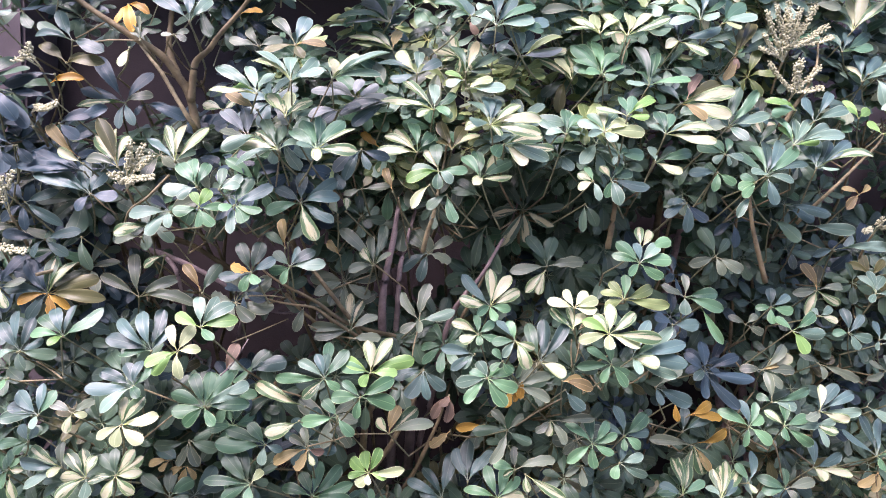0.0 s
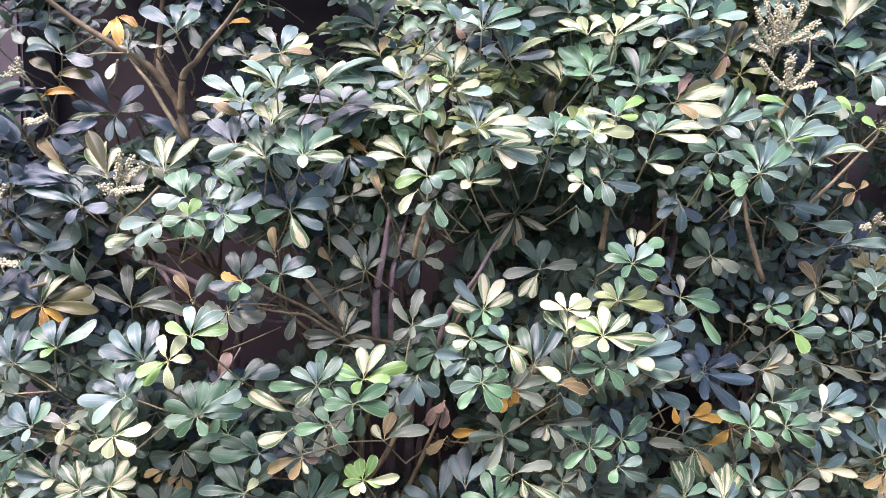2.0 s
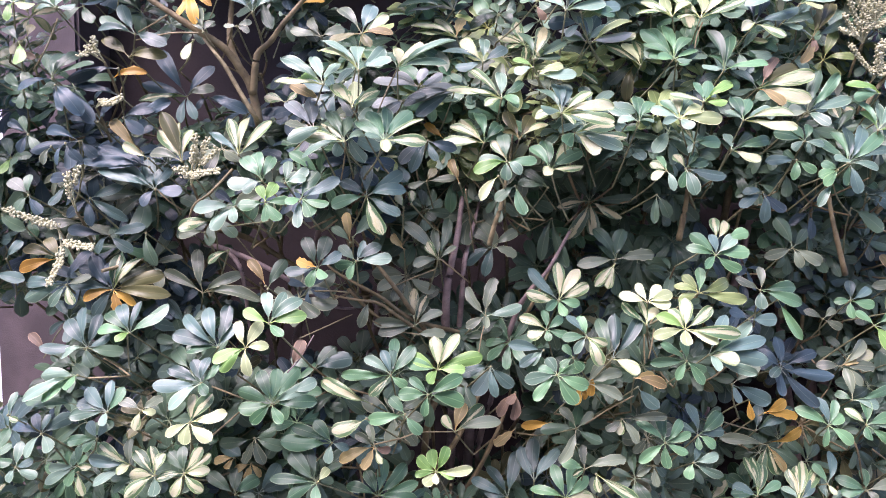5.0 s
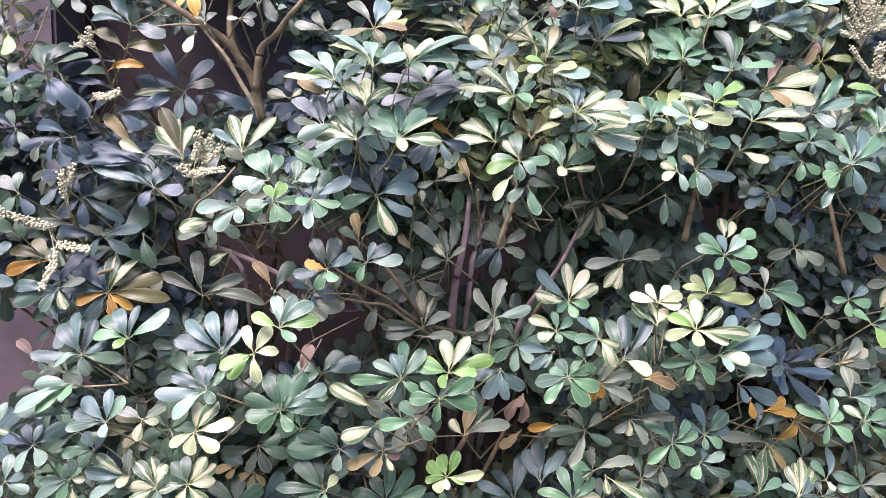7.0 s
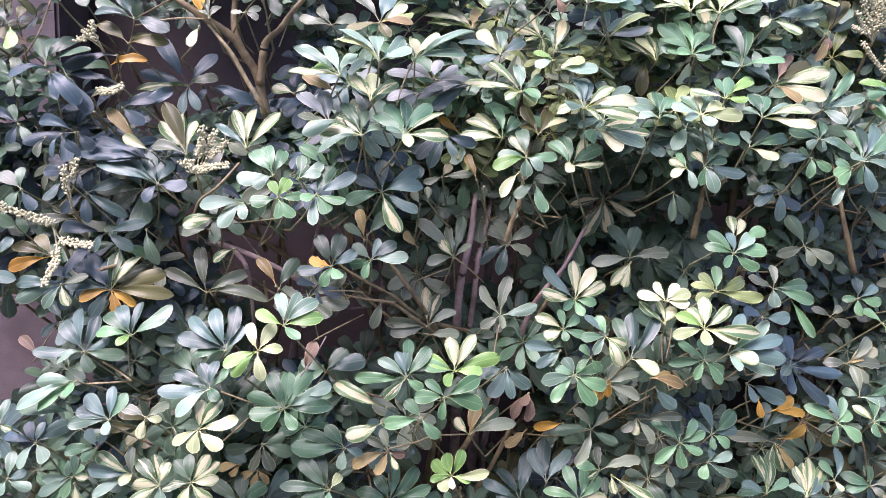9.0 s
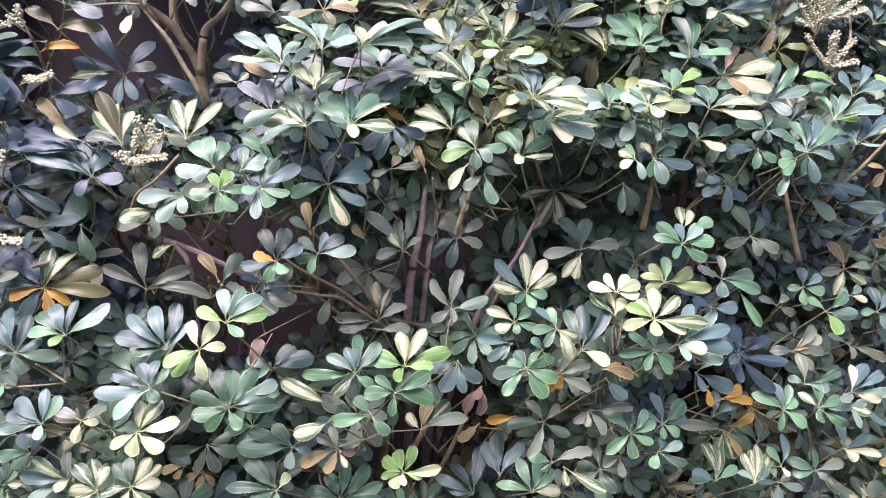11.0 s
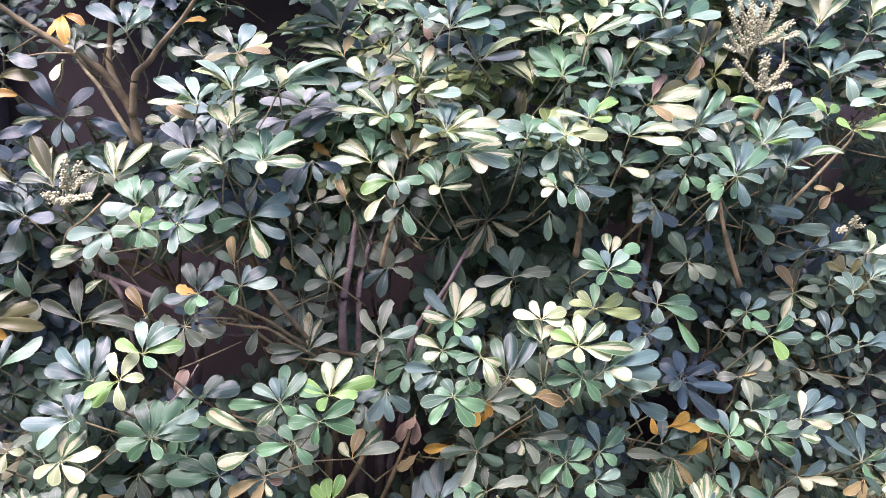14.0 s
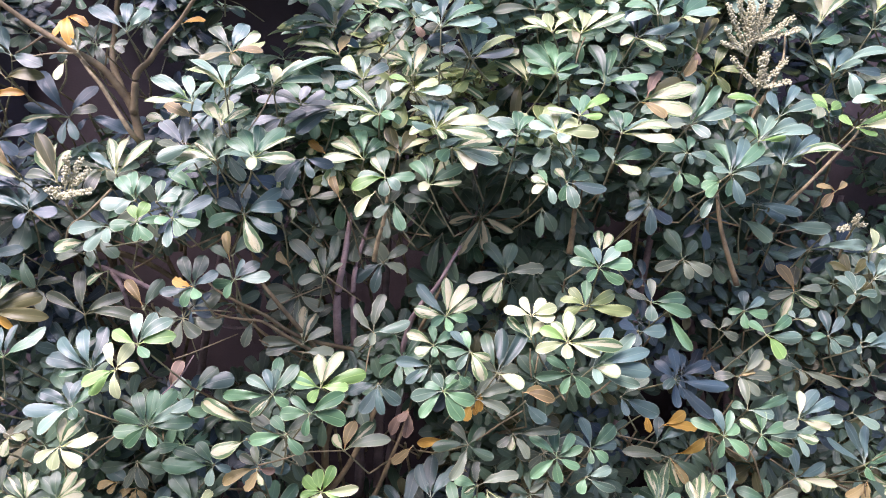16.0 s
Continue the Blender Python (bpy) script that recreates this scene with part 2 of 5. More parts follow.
def leaf_pose(way, up, length, width, rng):
    """Axes of a leaflet that points along way with its face towards up."""
    x = Vector(way).normalized()
    z = (Vector(up) - x * Vector(up).dot(x))
    z = z.normalized() if z.length > 1e-3 else x.orthogonal().normalized()
    z = (z + 0.3 * Vector((rng.uniform(-1, 1), rng.uniform(-1, 1), rng.uniform(-1, 1)))).normalized()
    z = (z - x * z.dot(x)).normalized()
    y = z.cross(x)
    m = Matrix((x, y, z)).transposed().to_4x4()
    return m @ Matrix.Diagonal((length, length * width, length * rng.uniform(0.6, 1.5), 1))


# ---- setting ----
def front(x, z):
    """How far off the face of the hedge stands."""
    h = z - 1.3
    return 1.5576 + 0.148 * x - 0.0103 * h + 0.0509 * x * x + 0.1397 * h * h


def ground_sheet(name, x0, x1, y0, y1, z, material, n=40, rough=0.0):
    bm = bmesh.new()
    rows = [[bm.verts.new((x0 + (x1 - x0) * i / n, y0 + (y1 - y0) * j / n,
                           z + rough * noise.noise((i * 0.9, j * 0.9, 3.1)))) for i in range(n + 1)] for j in range(n + 1)]
    for j in range(n):
        for i in range(n):
            bm.faces.new((rows[j][i], rows[j][i + 1], rows[j + 1][i + 1], rows[j + 1][i]))
    return part(name, bm, material, None)


tagged(ground_sheet("ground", -400, 400, -400, 400, -0.02, PAVING, 60), "grey concrete ground along the foot of the hedge", "ground", kind="structure")
tagged(ground_sheet("soil", -3.2, 4.2, 1.25, 2.48, 0.03, SOIL, 40, 0.05), "dark bare soil bed under the hedge", "soil", kind="structure")
# wall in two colours: shaded stretch painted dark, lit stretch to the right lighter
tagged(box("wall_north", (-1.40, 2.5, -0.1), (1.22, 2.72, 2.5), WALL), "maroon plaster wall behind the hedge, coloured dark for shade", "wall", kind="structure")
tagged(box("wall_east", (1.222, 2.497, -0.1), (5.0, 2.72, 2.5), PILLAR), "mauve grey plaster wall, a stretch coloured lighter as lit", "wall", kind="structure")
# added out of view to keep sun and sky off the wall
tagged(box("eave", (-1.34, 1.8, 2.5), (1.25, 2.9, 2.62), WALL), "unseen dark eave, added to shade the wall behind the hedge", "eave", kind="structure")
# added behind the camera: cuts low sky and bounces some light back
tagged(box("wall_south", (-9.0, -3.6, -0.1), (9.0, -3.3, 5.2), FACADE), "unseen beige wall, added opposite the hedge to block low sky", "wall", kind="structure")
tagged(box("pillar", (-1.645, 2.3, -0.1), (-1.37, 2.74, 2.5), PILLAR), "mauve grey plastered pillar at the wall's end", "pillar", kind="structure")
tagged(box("plinth", (-1.66, 2.26, -0.1), (-1.2, 2.76, 1.42), PILLAR), "mauve grey plastered plinth round the pillar's foot", "plinth", kind="structure")
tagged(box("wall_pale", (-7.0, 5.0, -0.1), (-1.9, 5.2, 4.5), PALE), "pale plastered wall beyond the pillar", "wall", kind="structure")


# ---- the shrubs ----
SHRUBS = []
for edge, foot, look_of in ((-0.5, -0.72, "umbrella shrub with bluish shaded leaves and cream buds beside the pillar"),
                            (0.1, -0.16, "umbrella shrub with pale green and cream leaves over bare stems"),
                            (0.66, 0.42, "umbrella shrub with green, lime and cream streaked leaves, some orange"),
                            (9.0, 1.02, "umbrella shrub with green leaves and a large cream flower head")):
    bush = new("umbrella_shrub", None)
    bush.location = (foot, 1.98 + 0.16 * max(0.0, foot), 0.03)
    bush.empty_display_size = 0.1
    tagged(bush, look_of, "shrub", "shrubs of the hedge")
    SHRUBS.append((edge, bush))


def shrub_at(x):
    return next(b for edge, b in SHRUBS if x < edge)


def under(name, bm, material, x, label=""):
    """A part of the shrub that grows at x, built in world places."""
    bush = shrub_at(x)
    bmesh.ops.translate(bm, verts=bm.verts, vec=-bush.location)
    return part(name, bm, material, bush, label)


def branch(material, r0, r1, *pts):
    """A bare branch through the given places, thick end first."""
    bm = bmesh.new()
    if r1 > 0.0034:
        a, b = Vector(pts[-2]), Vector(pts[-1])
        pts = pts + (tuple(b + (b - a).normalized() * 0.07 + Vector((0, 0.03, 0))), tuple(b + (b - a).normalized() * 0.13 + Vector((0, 0.09, 0.02))))
        r1 *= 0.45
    tube(bm, pts, r0, r1, 8, 6, 0.07, random.Random(int(1000 * pts[0][0])))
    under("branch", bm, material, pts[len(pts) // 2][0])


TIPS, CENTRES, BLADE_ENDS = [], [], []


def umbrella(codes, x, y, z, nx, nz, *leaves):
    """A compound leaf: leaflets spread from one point at the end of its stalk.
    codes: one look for each leaflet; nx, nz: how its face leans; leaves: turn, lean back, length in mm."""
    rng = random.Random(int(x * 9973) * 31 + int(z * 7919))
    c, up = Vector((x, y, z)), Vector((nx, -1.0, 0.8 * nz + 0.15)).normalized()
    bush = shrub_at(x)
    end = c - up * rng.uniform(0.03, 0.05) + Vector((rng.uniform(-0.09, 0.09), rng.uniform(0.04, 0.1), -rng.uniform(0.03, 0.11)))
    TIPS.append(end)
    CENTRES.append(c)
    bm = bmesh.new()
    mid = c.lerp(end, 0.45) - up * 0.012
    tube(bm, [end - c, mid - c, Vector((0, 0, 0))], 0.0023, 0.0016, 5, 4)
    bmesh.ops.create_icosphere(bm, subdivisions=1, radius=0.0034)
    stalk = part("umbrella_leaf", bm, PETIOLE, bush)
    stalk.location = c - bush.location
    for i, code in enumerate(codes):
        turn, back, mm = leaves[3 * i:3 * i + 3]
        way = Vector((math.cos(radians(turn)) * math.cos(radians(back)), math.sin(radians(back)), math.sin(radians(turn)) * math.cos(radians(back))))
        kind = rng.choice((0, 1, 2, 3, 4, 5, 6, 7) if code not in "MTKO" else (3, 4, 6, 8, 9))
        BLADE_ENDS.append(c + way * (0.75 * mm / 1000))
        ob = new("leaflet", leaf_mesh(kind, code))
        ob.parent = stalk
        ob.matrix_basis = leaf_pose(way, up, mm / 1000, rng.uniform(0.8, 1.06) * min(1.15, (75 / mm) ** 0.55) * (1.22 if mm < 48 else 0.87 if mm > 98 else 1.0), rng)
        tagged(ob, WORDS[code])


# bare wood that shows between the leaves
branch(BARK, 0.0055, 0.004, (-0.092, 1.753, 1.079), (-0.222, 1.653, 1.132), (-0.294, 1.601, 1.193), (-0.352, 1.573, 1.231))
branch(BARK, 0.012, 0.01, (-0.253, 1.913, 0.536), (-0.218, 1.829, 0.729), (-0.195, 1.761, 0.872), (-0.137, 1.775, 0.987))
branch(BARK_PINK, 0.01, 0.008, (-0.066, 2.043, 0.512), (-0.072, 1.983, 0.706), (-0.039, 1.945, 0.850), (0.010, 1.931, 1.047))
branch(BARK, 0.007, 0.005, (0.146, 1.861, 1.243), (0.092, 1.835, 1.185), (0.025, 1.871, 1.073))
branch(BARK, 0.007, 0.005, (0.824, 1.766, 1.222), (0.792, 1.747, 1.310), (0.779, 1.754, 1.381), (0.785, 1.787, 1.453))
branch(BARK, 0.008, 0.006, (0.410, 1.727, 1.311), (0.418, 1.709, 1.382), (0.417, 1.680, 1.443))
branch(STEM, 0.006, 0.005, (0.872, 1.796, 1.620), (0.895, 1.786, 1.669), (0.917, 1.775, 1.709))
branch(BARK, 0.009, 0.007, (1.609, 2.373, 0.754), (1.494, 2.371, 0.873), (1.317, 2.252, 1.047))
branch(STEM, 0.004, 0.003, (-0.893, 1.517, 1.264), (-0.839, 1.589, 1.283), (-0.809, 1.671, 1.317))
branch(BARK, 0.008, 0.006, (-0.768, 1.674, 1.368), (-0.631, 1.704, 1.326), (-0.546, 1.742, 1.267), (-0.436, 1.755, 1.209))
branch(BARK, 0.0105, 0.008, (-0.568, 1.618, 1.585), (-0.580, 1.604, 1.667), (-0.603, 1.587, 1.714), (-0.629, 1.568, 1.751), (-0.674, 1.558, 1.781), (-0.719, 1.549, 1.811), (-0.782, 1.540, 1.854), (-0.839, 1.514, 1.903))
branch(BARK, 0.0085, 0.007, (-0.610, 1.625, 1.709), (-0.638, 1.641, 1.777), (-0.641, 1.660, 1.847), (-0.635, 1.678, 1.958))
branch(BARK, 0.009, 0.005, (-0.576, 1.603, 1.654), (-0.565, 1.590, 1.715), (-0.555, 1.584, 1.742), (-0.525, 1.579, 1.766), (-0.501, 1.576, 1.797), (-0.454, 1.578, 1.850), (-0.413, 1.569, 1.897))
branch(STEM, 0.006, 0.005, (-0.561, 1.599, 1.589), (-0.562, 1.560, 1.603), (-0.593, 1.552, 1.658), (-0.620, 1.545, 1.709), (-0.645, 1.546, 1.741))
branch(STEM, 0.0062, 0.005, (-0.047, 1.611, 1.310), (-0.035, 1.592, 1.357), (-0.021, 1.585, 1.398), (-0.010, 1.588, 1.454))
branch(BARK_PINK, 0.0105, 0.0085, (-0.155, 1.747, 1.051), (-0.147, 1.680, 1.190), (-0.135, 1.659, 1.260), (-0.120, 1.660, 1.328), (-0.111, 1.682, 1.395))
branch(BARK_PINK, 0.008, 0.006, (-0.125, 1.771, 1.046), (-0.112, 1.705, 1.172), (-0.104, 1.673, 1.266), (-0.085, 1.685, 1.341))
branch(BARK_PINK, 0.007, 0.0055, (-0.035, 1.774, 0.943), (0.015, 1.696, 1.132), (0.049, 1.667, 1.198), (0.090, 1.672, 1.245), (0.133, 1.698, 1.312))
branch(BARK, 0.006, 0.004, (0.009, 1.773, 1.017), (0.039, 1.720, 1.121), (0.076, 1.712, 1.193))
branch(BARK, 0.006, 0.0045, (-0.174, 1.704, 1.060), (-0.232, 1.630, 1.166), (-0.274, 1.602, 1.232), (-0.315, 1.616, 1.280), (-0.368, 1.650, 1.328))
branch(BARK, 0.0045, 0.0035, (-0.196, 1.658, 1.096), (-0.256, 1.608, 1.148), (-0.295, 1.581, 1.182), (-0.341, 1.576, 1.190))
branch(BARK_PINK, 0.0075, 0.0055, (-0.723, 1.677, 1.314), (-0.633, 1.604, 1.298), (-0.541, 1.593, 1.257), (-0.462, 1.643, 1.194))
branch(BARK_PINK, 0.006, 0.0045, (-0.639, 1.604, 1.296), (-0.612, 1.587, 1.266), (-0.608, 1.608, 1.212), (-0.613, 1.653, 1.111))
branch(BARK, 0.0045, 0.0035, (-0.381, 1.671, 1.204), (-0.325, 1.660, 1.151), (-0.258, 1.711, 1.087))
branch(STEM, 0.0055, 0.0045, (0.948, 1.864, 1.371), (0.981, 1.833, 1.420), (1.034, 1.827, 1.473), (1.100, 1.837, 1.535), (1.157, 1.865, 1.577))
branch(BARK, 0.009, 0.008, (-0.274, 1.792, 0.621), (-0.208, 1.743, 0.717), (-0.134, 1.717, 0.814), (-0.063, 1.729, 0.954))
branch(BARK, 0.0075, 0.006, (-0.142, 1.811, 0.613), (-0.079, 1.769, 0.721), (-0.035, 1.750, 0.817))












branch(STEM, .0018, 0.0014, (-0.419, 1.489, 1.221), (-0.381, 1.506, 1.219), (-0.353, 1.547, 1.210))
branch(STEM, .0016, 0.0013, (-0.171, 1.622, 1.254), (-0.217, 1.619, 1.237), (-0.261, 1.603, 1.219))
branch(STEM, .002, 0.0016, (-0.158, 1.622, 1.277), (-0.125, 1.634, 1.249), (-0.090, 1.674, 1.215))
branch(STEM, .0016, 0.0013, (-0.445, 1.451, 1.127), (-0.430, 1.522, 1.128), (-0.362, 1.612, 1.152))
branch(BARK_PINK, .0016, 0.0013, (-0.473, 1.458, 1.054), (-0.457, 1.505, 1.075), (-0.431, 1.525, 1.121))
branch(STEM, .002, 0.0016, (-0.635, 1.437, 0.921), (-0.605, 1.453, 0.946), (-0.584, 1.477, 0.964))
branch(STEM, .002, 0.0016, (-0.628, 1.441, 1.029), (-0.585, 1.451, 1.008), (-0.571, 1.467, 0.995))
branch(PETIOLE, .002, 0.0016, (-0.834, 1.503, 1.131), (-0.835, 1.507, 1.074), (-0.828, 1.496, 1.045))
branch(STEM, .002, 0.0016, (-0.892, 1.446, 1.045), (-0.837, 1.444, 1.048), (-0.819, 1.480, 1.041))
branch(STEM, .002, 0.0016, (-0.819, 1.480, 1.041), (-0.852, 1.492, 1.059), (-0.883, 1.494, 1.077))
branch(PETIOLE, .0018, 0.0014, (-0.508, 1.473, 1.370), (-0.556, 1.505, 1.365), (-0.622, 1.545, 1.358))
branch(STEM, .0018, 0.0014, (-0.769, 1.518, 1.443), (-0.739, 1.519, 1.414), (-0.712, 1.521, 1.396))
branch(STEM, .003, 0.0024, (-0.612, 1.559, 1.484), (-0.652, 1.532, 1.433), (-0.685, 1.521, 1.406), (-0.704, 1.533, 1.371))
branch(STEM, .002, 0.0016, (-0.741, 1.544, 1.816), (-0.785, 1.568, 1.804), (-0.818, 1.570, 1.788))
branch(STEM, .002, 0.0016, (-0.669, 1.532, 1.774), (-0.735, 1.542, 1.777), (-0.821, 1.563, 1.769))
branch(STEM, .002, 0.0016, (-0.571, 1.678, 1.779), (-0.550, 1.560, 1.796), (-0.553, 1.535, 1.814))
branch(STEM, .002, 0.0016, (-0.607, 1.545, 1.774), (-0.632, 1.695, 1.763), (-0.616, 1.723, 1.742))
branch(STEM, .002, 0.0016, (-0.657, 1.533, 1.771), (-0.642, 1.554, 1.745), (-0.655, 1.633, 1.739))
branch(STEM, .002, 0.0016, (-0.599, 1.541, 1.785), (-0.622, 1.574, 1.756), (-0.655, 1.633, 1.739))
branch(STEM, .002, 0.0016, (0.452, 1.702, 1.818), (0.434, 1.685, 1.781), (0.423, 1.664, 1.750))
branch(STEM, .0018, 0.0014, (-0.245, 1.551, 1.693), (-0.266, 1.530, 1.642), (-0.276, 1.461, 1.590))
branch(STEM, .002, 0.0016, (-0.343, 1.467, 1.529), (-0.350, 1.479, 1.492), (-0.364, 1.517, 1.457))
branch(STEM, .0018, 0.0014, (-0.099, 1.543, 1.433), (-0.091, 1.617, 1.369), (-0.081, 1.684, 1.286))
branch(STEM, .002, 0.0016, (0.174, 1.641, 0.888), (0.224, 1.635, 0.924), (0.283, 1.627, 0.960))
branch(STEM, .002, 0.0016, (0.479, 1.591, 1.036), (0.454, 1.602, 1.011), (0.430, 1.611, 0.995))
branch(STEM, .002, 0.0016, (0.512, 1.694, 0.878), (0.570, 1.764, 0.846), (0.639, 1.824, 0.814))
branch(STEM, .002, 0.0016, (0.299, 1.600, 1.107), (0.297, 1.594, 1.075), (0.300, 1.597, 1.041))
branch(STEM, .002, 0.0016, (0.320, 1.600, 1.120), (0.315, 1.596, 1.088), (0.308, 1.598, 1.052))
branch(STEM, .002, 0.0016, (0.906, 1.777, 0.785), (0.952, 1.807, 0.752), (0.987, 1.815, 0.726))
branch(STEM, .0025, 0.0020, (0.837, 1.751, 0.831), (0.862, 1.761, 0.784), (0.902, 1.809, 0.691))
branch(STEM, .002, 0.0016, (0.961, 1.855, 1.327), (1.008, 1.856, 1.307), (1.053, 1.856, 1.295))
branch(STEM, .002, 0.0016, (1.209, 1.902, 0.670), (1.212, 1.904, 0.637), (1.217, 1.904, 0.597))
branch(STEM, .002, 0.0016, (-0.985, 1.546, 1.814), (-0.986, 1.501, 1.741), (-1.019, 1.506, 1.696))
branch(STEM, .002, 0.0016, (-0.304, 1.536, 0.875), (-0.248, 1.546, 0.885), (-0.207, 1.575, 0.889), (-0.126, 1.622, 0.876))
branch(STEM, .002, 0.0016, (-0.207, 1.636, 1.100), (-0.279, 1.626, 1.116), (-0.318, 1.623, 1.136))
branch(STEM, .0018, 0.0014, (-0.052, 1.641, 1.140), (-0.065, 1.615, 1.104), (-0.074, 1.608, 1.052))

# leaves of the face of the hedge
umbrella("BBDB", -0.821, 1.560, 1.781, 0, 0.5, 123, 25, 103, 172, 5, 88, 152, 14, 103, -20, -11, 83)
umbrella("QQQ", -0.839, 1.566, 1.733, 0, 0.4, 145, 15, 85, 57, 47, 55, -0, -0, 86)
umbrella("O", -0.879, 1.568, 1.688, 0, 0.2, 8, 2, 78)
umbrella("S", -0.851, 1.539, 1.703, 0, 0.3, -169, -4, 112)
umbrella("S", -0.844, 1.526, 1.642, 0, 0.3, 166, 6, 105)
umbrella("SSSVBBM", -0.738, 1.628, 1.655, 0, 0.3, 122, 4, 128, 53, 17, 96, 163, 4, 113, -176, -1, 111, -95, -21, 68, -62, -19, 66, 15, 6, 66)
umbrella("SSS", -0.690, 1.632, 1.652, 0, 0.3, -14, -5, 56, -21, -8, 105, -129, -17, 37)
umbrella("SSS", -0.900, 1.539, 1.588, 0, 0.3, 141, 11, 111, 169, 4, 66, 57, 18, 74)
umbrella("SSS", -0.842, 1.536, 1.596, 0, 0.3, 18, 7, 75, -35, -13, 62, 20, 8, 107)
umbrella("T", -0.805, 1.545, 1.521, 0, 0.2, 136, 12, 111)
umbrella("W", -0.767, 1.489, 1.504, 0, 0.3, 153, 10, 70)
umbrella("VQWWM", -0.707, 1.516, 1.499, 0, 0.5, 133, 22, 107, 113, 5, 118, 84, 29, 83, 105, 28, 104, 166, 7, 76)
umbrella("WWBPV", -0.592, 1.541, 1.513, 0, 0.7, 115, 30, 110, 87, 35, 107, 144, 23, 101, 53, 56, 69, 53, 26, 111)
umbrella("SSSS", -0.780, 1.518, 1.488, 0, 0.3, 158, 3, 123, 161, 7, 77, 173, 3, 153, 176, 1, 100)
umbrella("BBP", -0.546, 1.520, 1.812, 0, 0.5, 144, 14, 112, 101, 28, 84, 55, 24, 73)
umbrella("MMM", -0.658, 1.530, 1.774, 0, 0.5, 114, 27, 70, 57, 25, 37, 132, 22, 35)
umbrella("W", -0.670, 1.505, 1.752, 0, 0.2, -112, -16, 47)
umbrella("OOO", -0.701, 1.574, 1.864, 0, 0.5, -109, -27, 59, -71, -27, 86, -26, -13, 59)
umbrella("MMM", -0.588, 1.539, 1.788, 0, 0.4, 17, 8, 34, -25, -11, 33, 175, 3, 29)
umbrella("WW", -0.505, 1.610, 1.636, 0, 0.4, 165, 7, 52, 42, 17, 33)
umbrella("PPPWL", -0.384, 1.447, 1.645, 0, 1, 146, 14, 112, 117, 40, 101, 66, 41, 74, 175, 4, 102, 156, 41, 86)
umbrella("WPPPP", -0.305, 1.409, 1.664, 0, 1, 151, 24, 112, 140, 19, 110, 101, 43, 83, 50, 36, 86, 27, 23, 73)
umbrella("WWPPP", -0.241, 1.525, 1.690, 0, 1, 96, 43, 76, 56, 38, 106, 27, 13, 142, 6, 6, 107, 143, 48, 87)
umbrella("WYVV", -0.324, 1.439, 1.596, 0, 0.9, 130, 34, 89, 95, 41, 83, 40, 29, 72, 125, 36, 60)
umbrella("VWDDPP", -0.343, 1.453, 1.530, 0, 0.8, 143, 25, 76, 170, 7, 92, 121, 34, 99, 90, 38, 73, 28, 42, 56, -157, -17, 94)
umbrella("GGGGWWWP", -0.260, 1.433, 1.530, 0, 0.7, 144, 22, 79, 120, 32, 89, 90, 35, 87, 51, 29, 94, 30, 20, 95, -3, -2, 85, -66, -62, 65, 171, -56, 56)
umbrella("MBWUTQQ", -0.307, 1.466, 1.749, 0, 0.6, 130, 26, 91, 75, 31, 82, 41, 23, 73, 19, 11, 70, -2, -2, 65, -166, -9, 69, -57, -28, 44)
umbrella("MMM", -0.422, 1.613, 1.781, 0, 0.5, 166, 8, 74, 122, 25, 62, 19, 10, 56)
umbrella("AAAAA", -0.203, 1.614, 1.666, 0, 0.3, 171, 4, 104, 152, 10, 66, 73, 20, 50, 30, 11, 63, -6, -2, 81)
umbrella("ABA", -0.122, 1.606, 1.654, 0, 0.3, -170, -4, 98, -146, -12, 105, -164, -6, 120)
umbrella("AAA", -0.234, 1.574, 1.630, 0, 0.4, -169, -5, 70, 15, 7, 52, -143, -16, 47)
umbrella("WVPGJW", -0.020, 1.562, 1.629, 0, 0.8, 169, 9, 124, 134, 20, 112, 91, 38, 84, 39, 26, 69, -28, -47, 56, -150, -41, 56)
umbrella("WWWT", -0.118, 1.644, 1.781, 0, 0.8, 162, 11, 112, 171, 7, 100, 133, 30, 85, 75, 37, 70)
umbrella("PAAVAP", -0.124, 1.647, 1.844, 0, 0.7, 173, 5, 125, -178, -1, 103, 141, 24, 100, 95, 49, 88, 67, 30, 111, 119, 32, 111)
umbrella("WPBBB", -0.059, 1.601, 1.715, 0, 0.6, 128, 26, 84, 86, 32, 70, 33, 19, 68, 162, 11, 98, -169, -7, 63)
umbrella("WWVGGG", -0.058, 1.571, 1.535, 0, 0.7, 178, 1, 92, 152, 19, 91, 131, 28, 87, 102, 35, 90, 52, 29, 64, 26, 37, 65)
umbrella("O", -0.148, 1.628, 1.551, 0, 0.2, 140, 11, 58)
umbrella("GLGPDGV", -0.010, 1.549, 1.492, 0, 0.5, 176, 2, 61, -163, -9, 76, -92, -29, 47, -43, -21, 44, 97, 29, 73, 1, 1, 65, 122, 25, 65)
umbrella("Y", -0.029, 1.515, 1.460, 0, 0.2, -127, -14, 66)
umbrella("DG", 0.008, 1.546, 1.440, 0, 0.2, -144, -10, 55, -73, -17, 68)
umbrella("ABBS", -0.179, 1.534, 1.538, 0, 0.3, -140, -14, 80, -116, -19, 82, -66, -20, 52, -17, -6, 66)
umbrella("AAM", -0.409, 1.470, 1.556, 0, 0.7, 136, 26, 105, 109, 34, 93, 163, 12, 68)
umbrella("VP", -0.380, 1.452, 1.560, 0, 0.8, -175, -4, 69, -160, -15, 83)
umbrella("T", -0.396, 1.494, 1.619, 0, 0.5, 151, 15, 85)
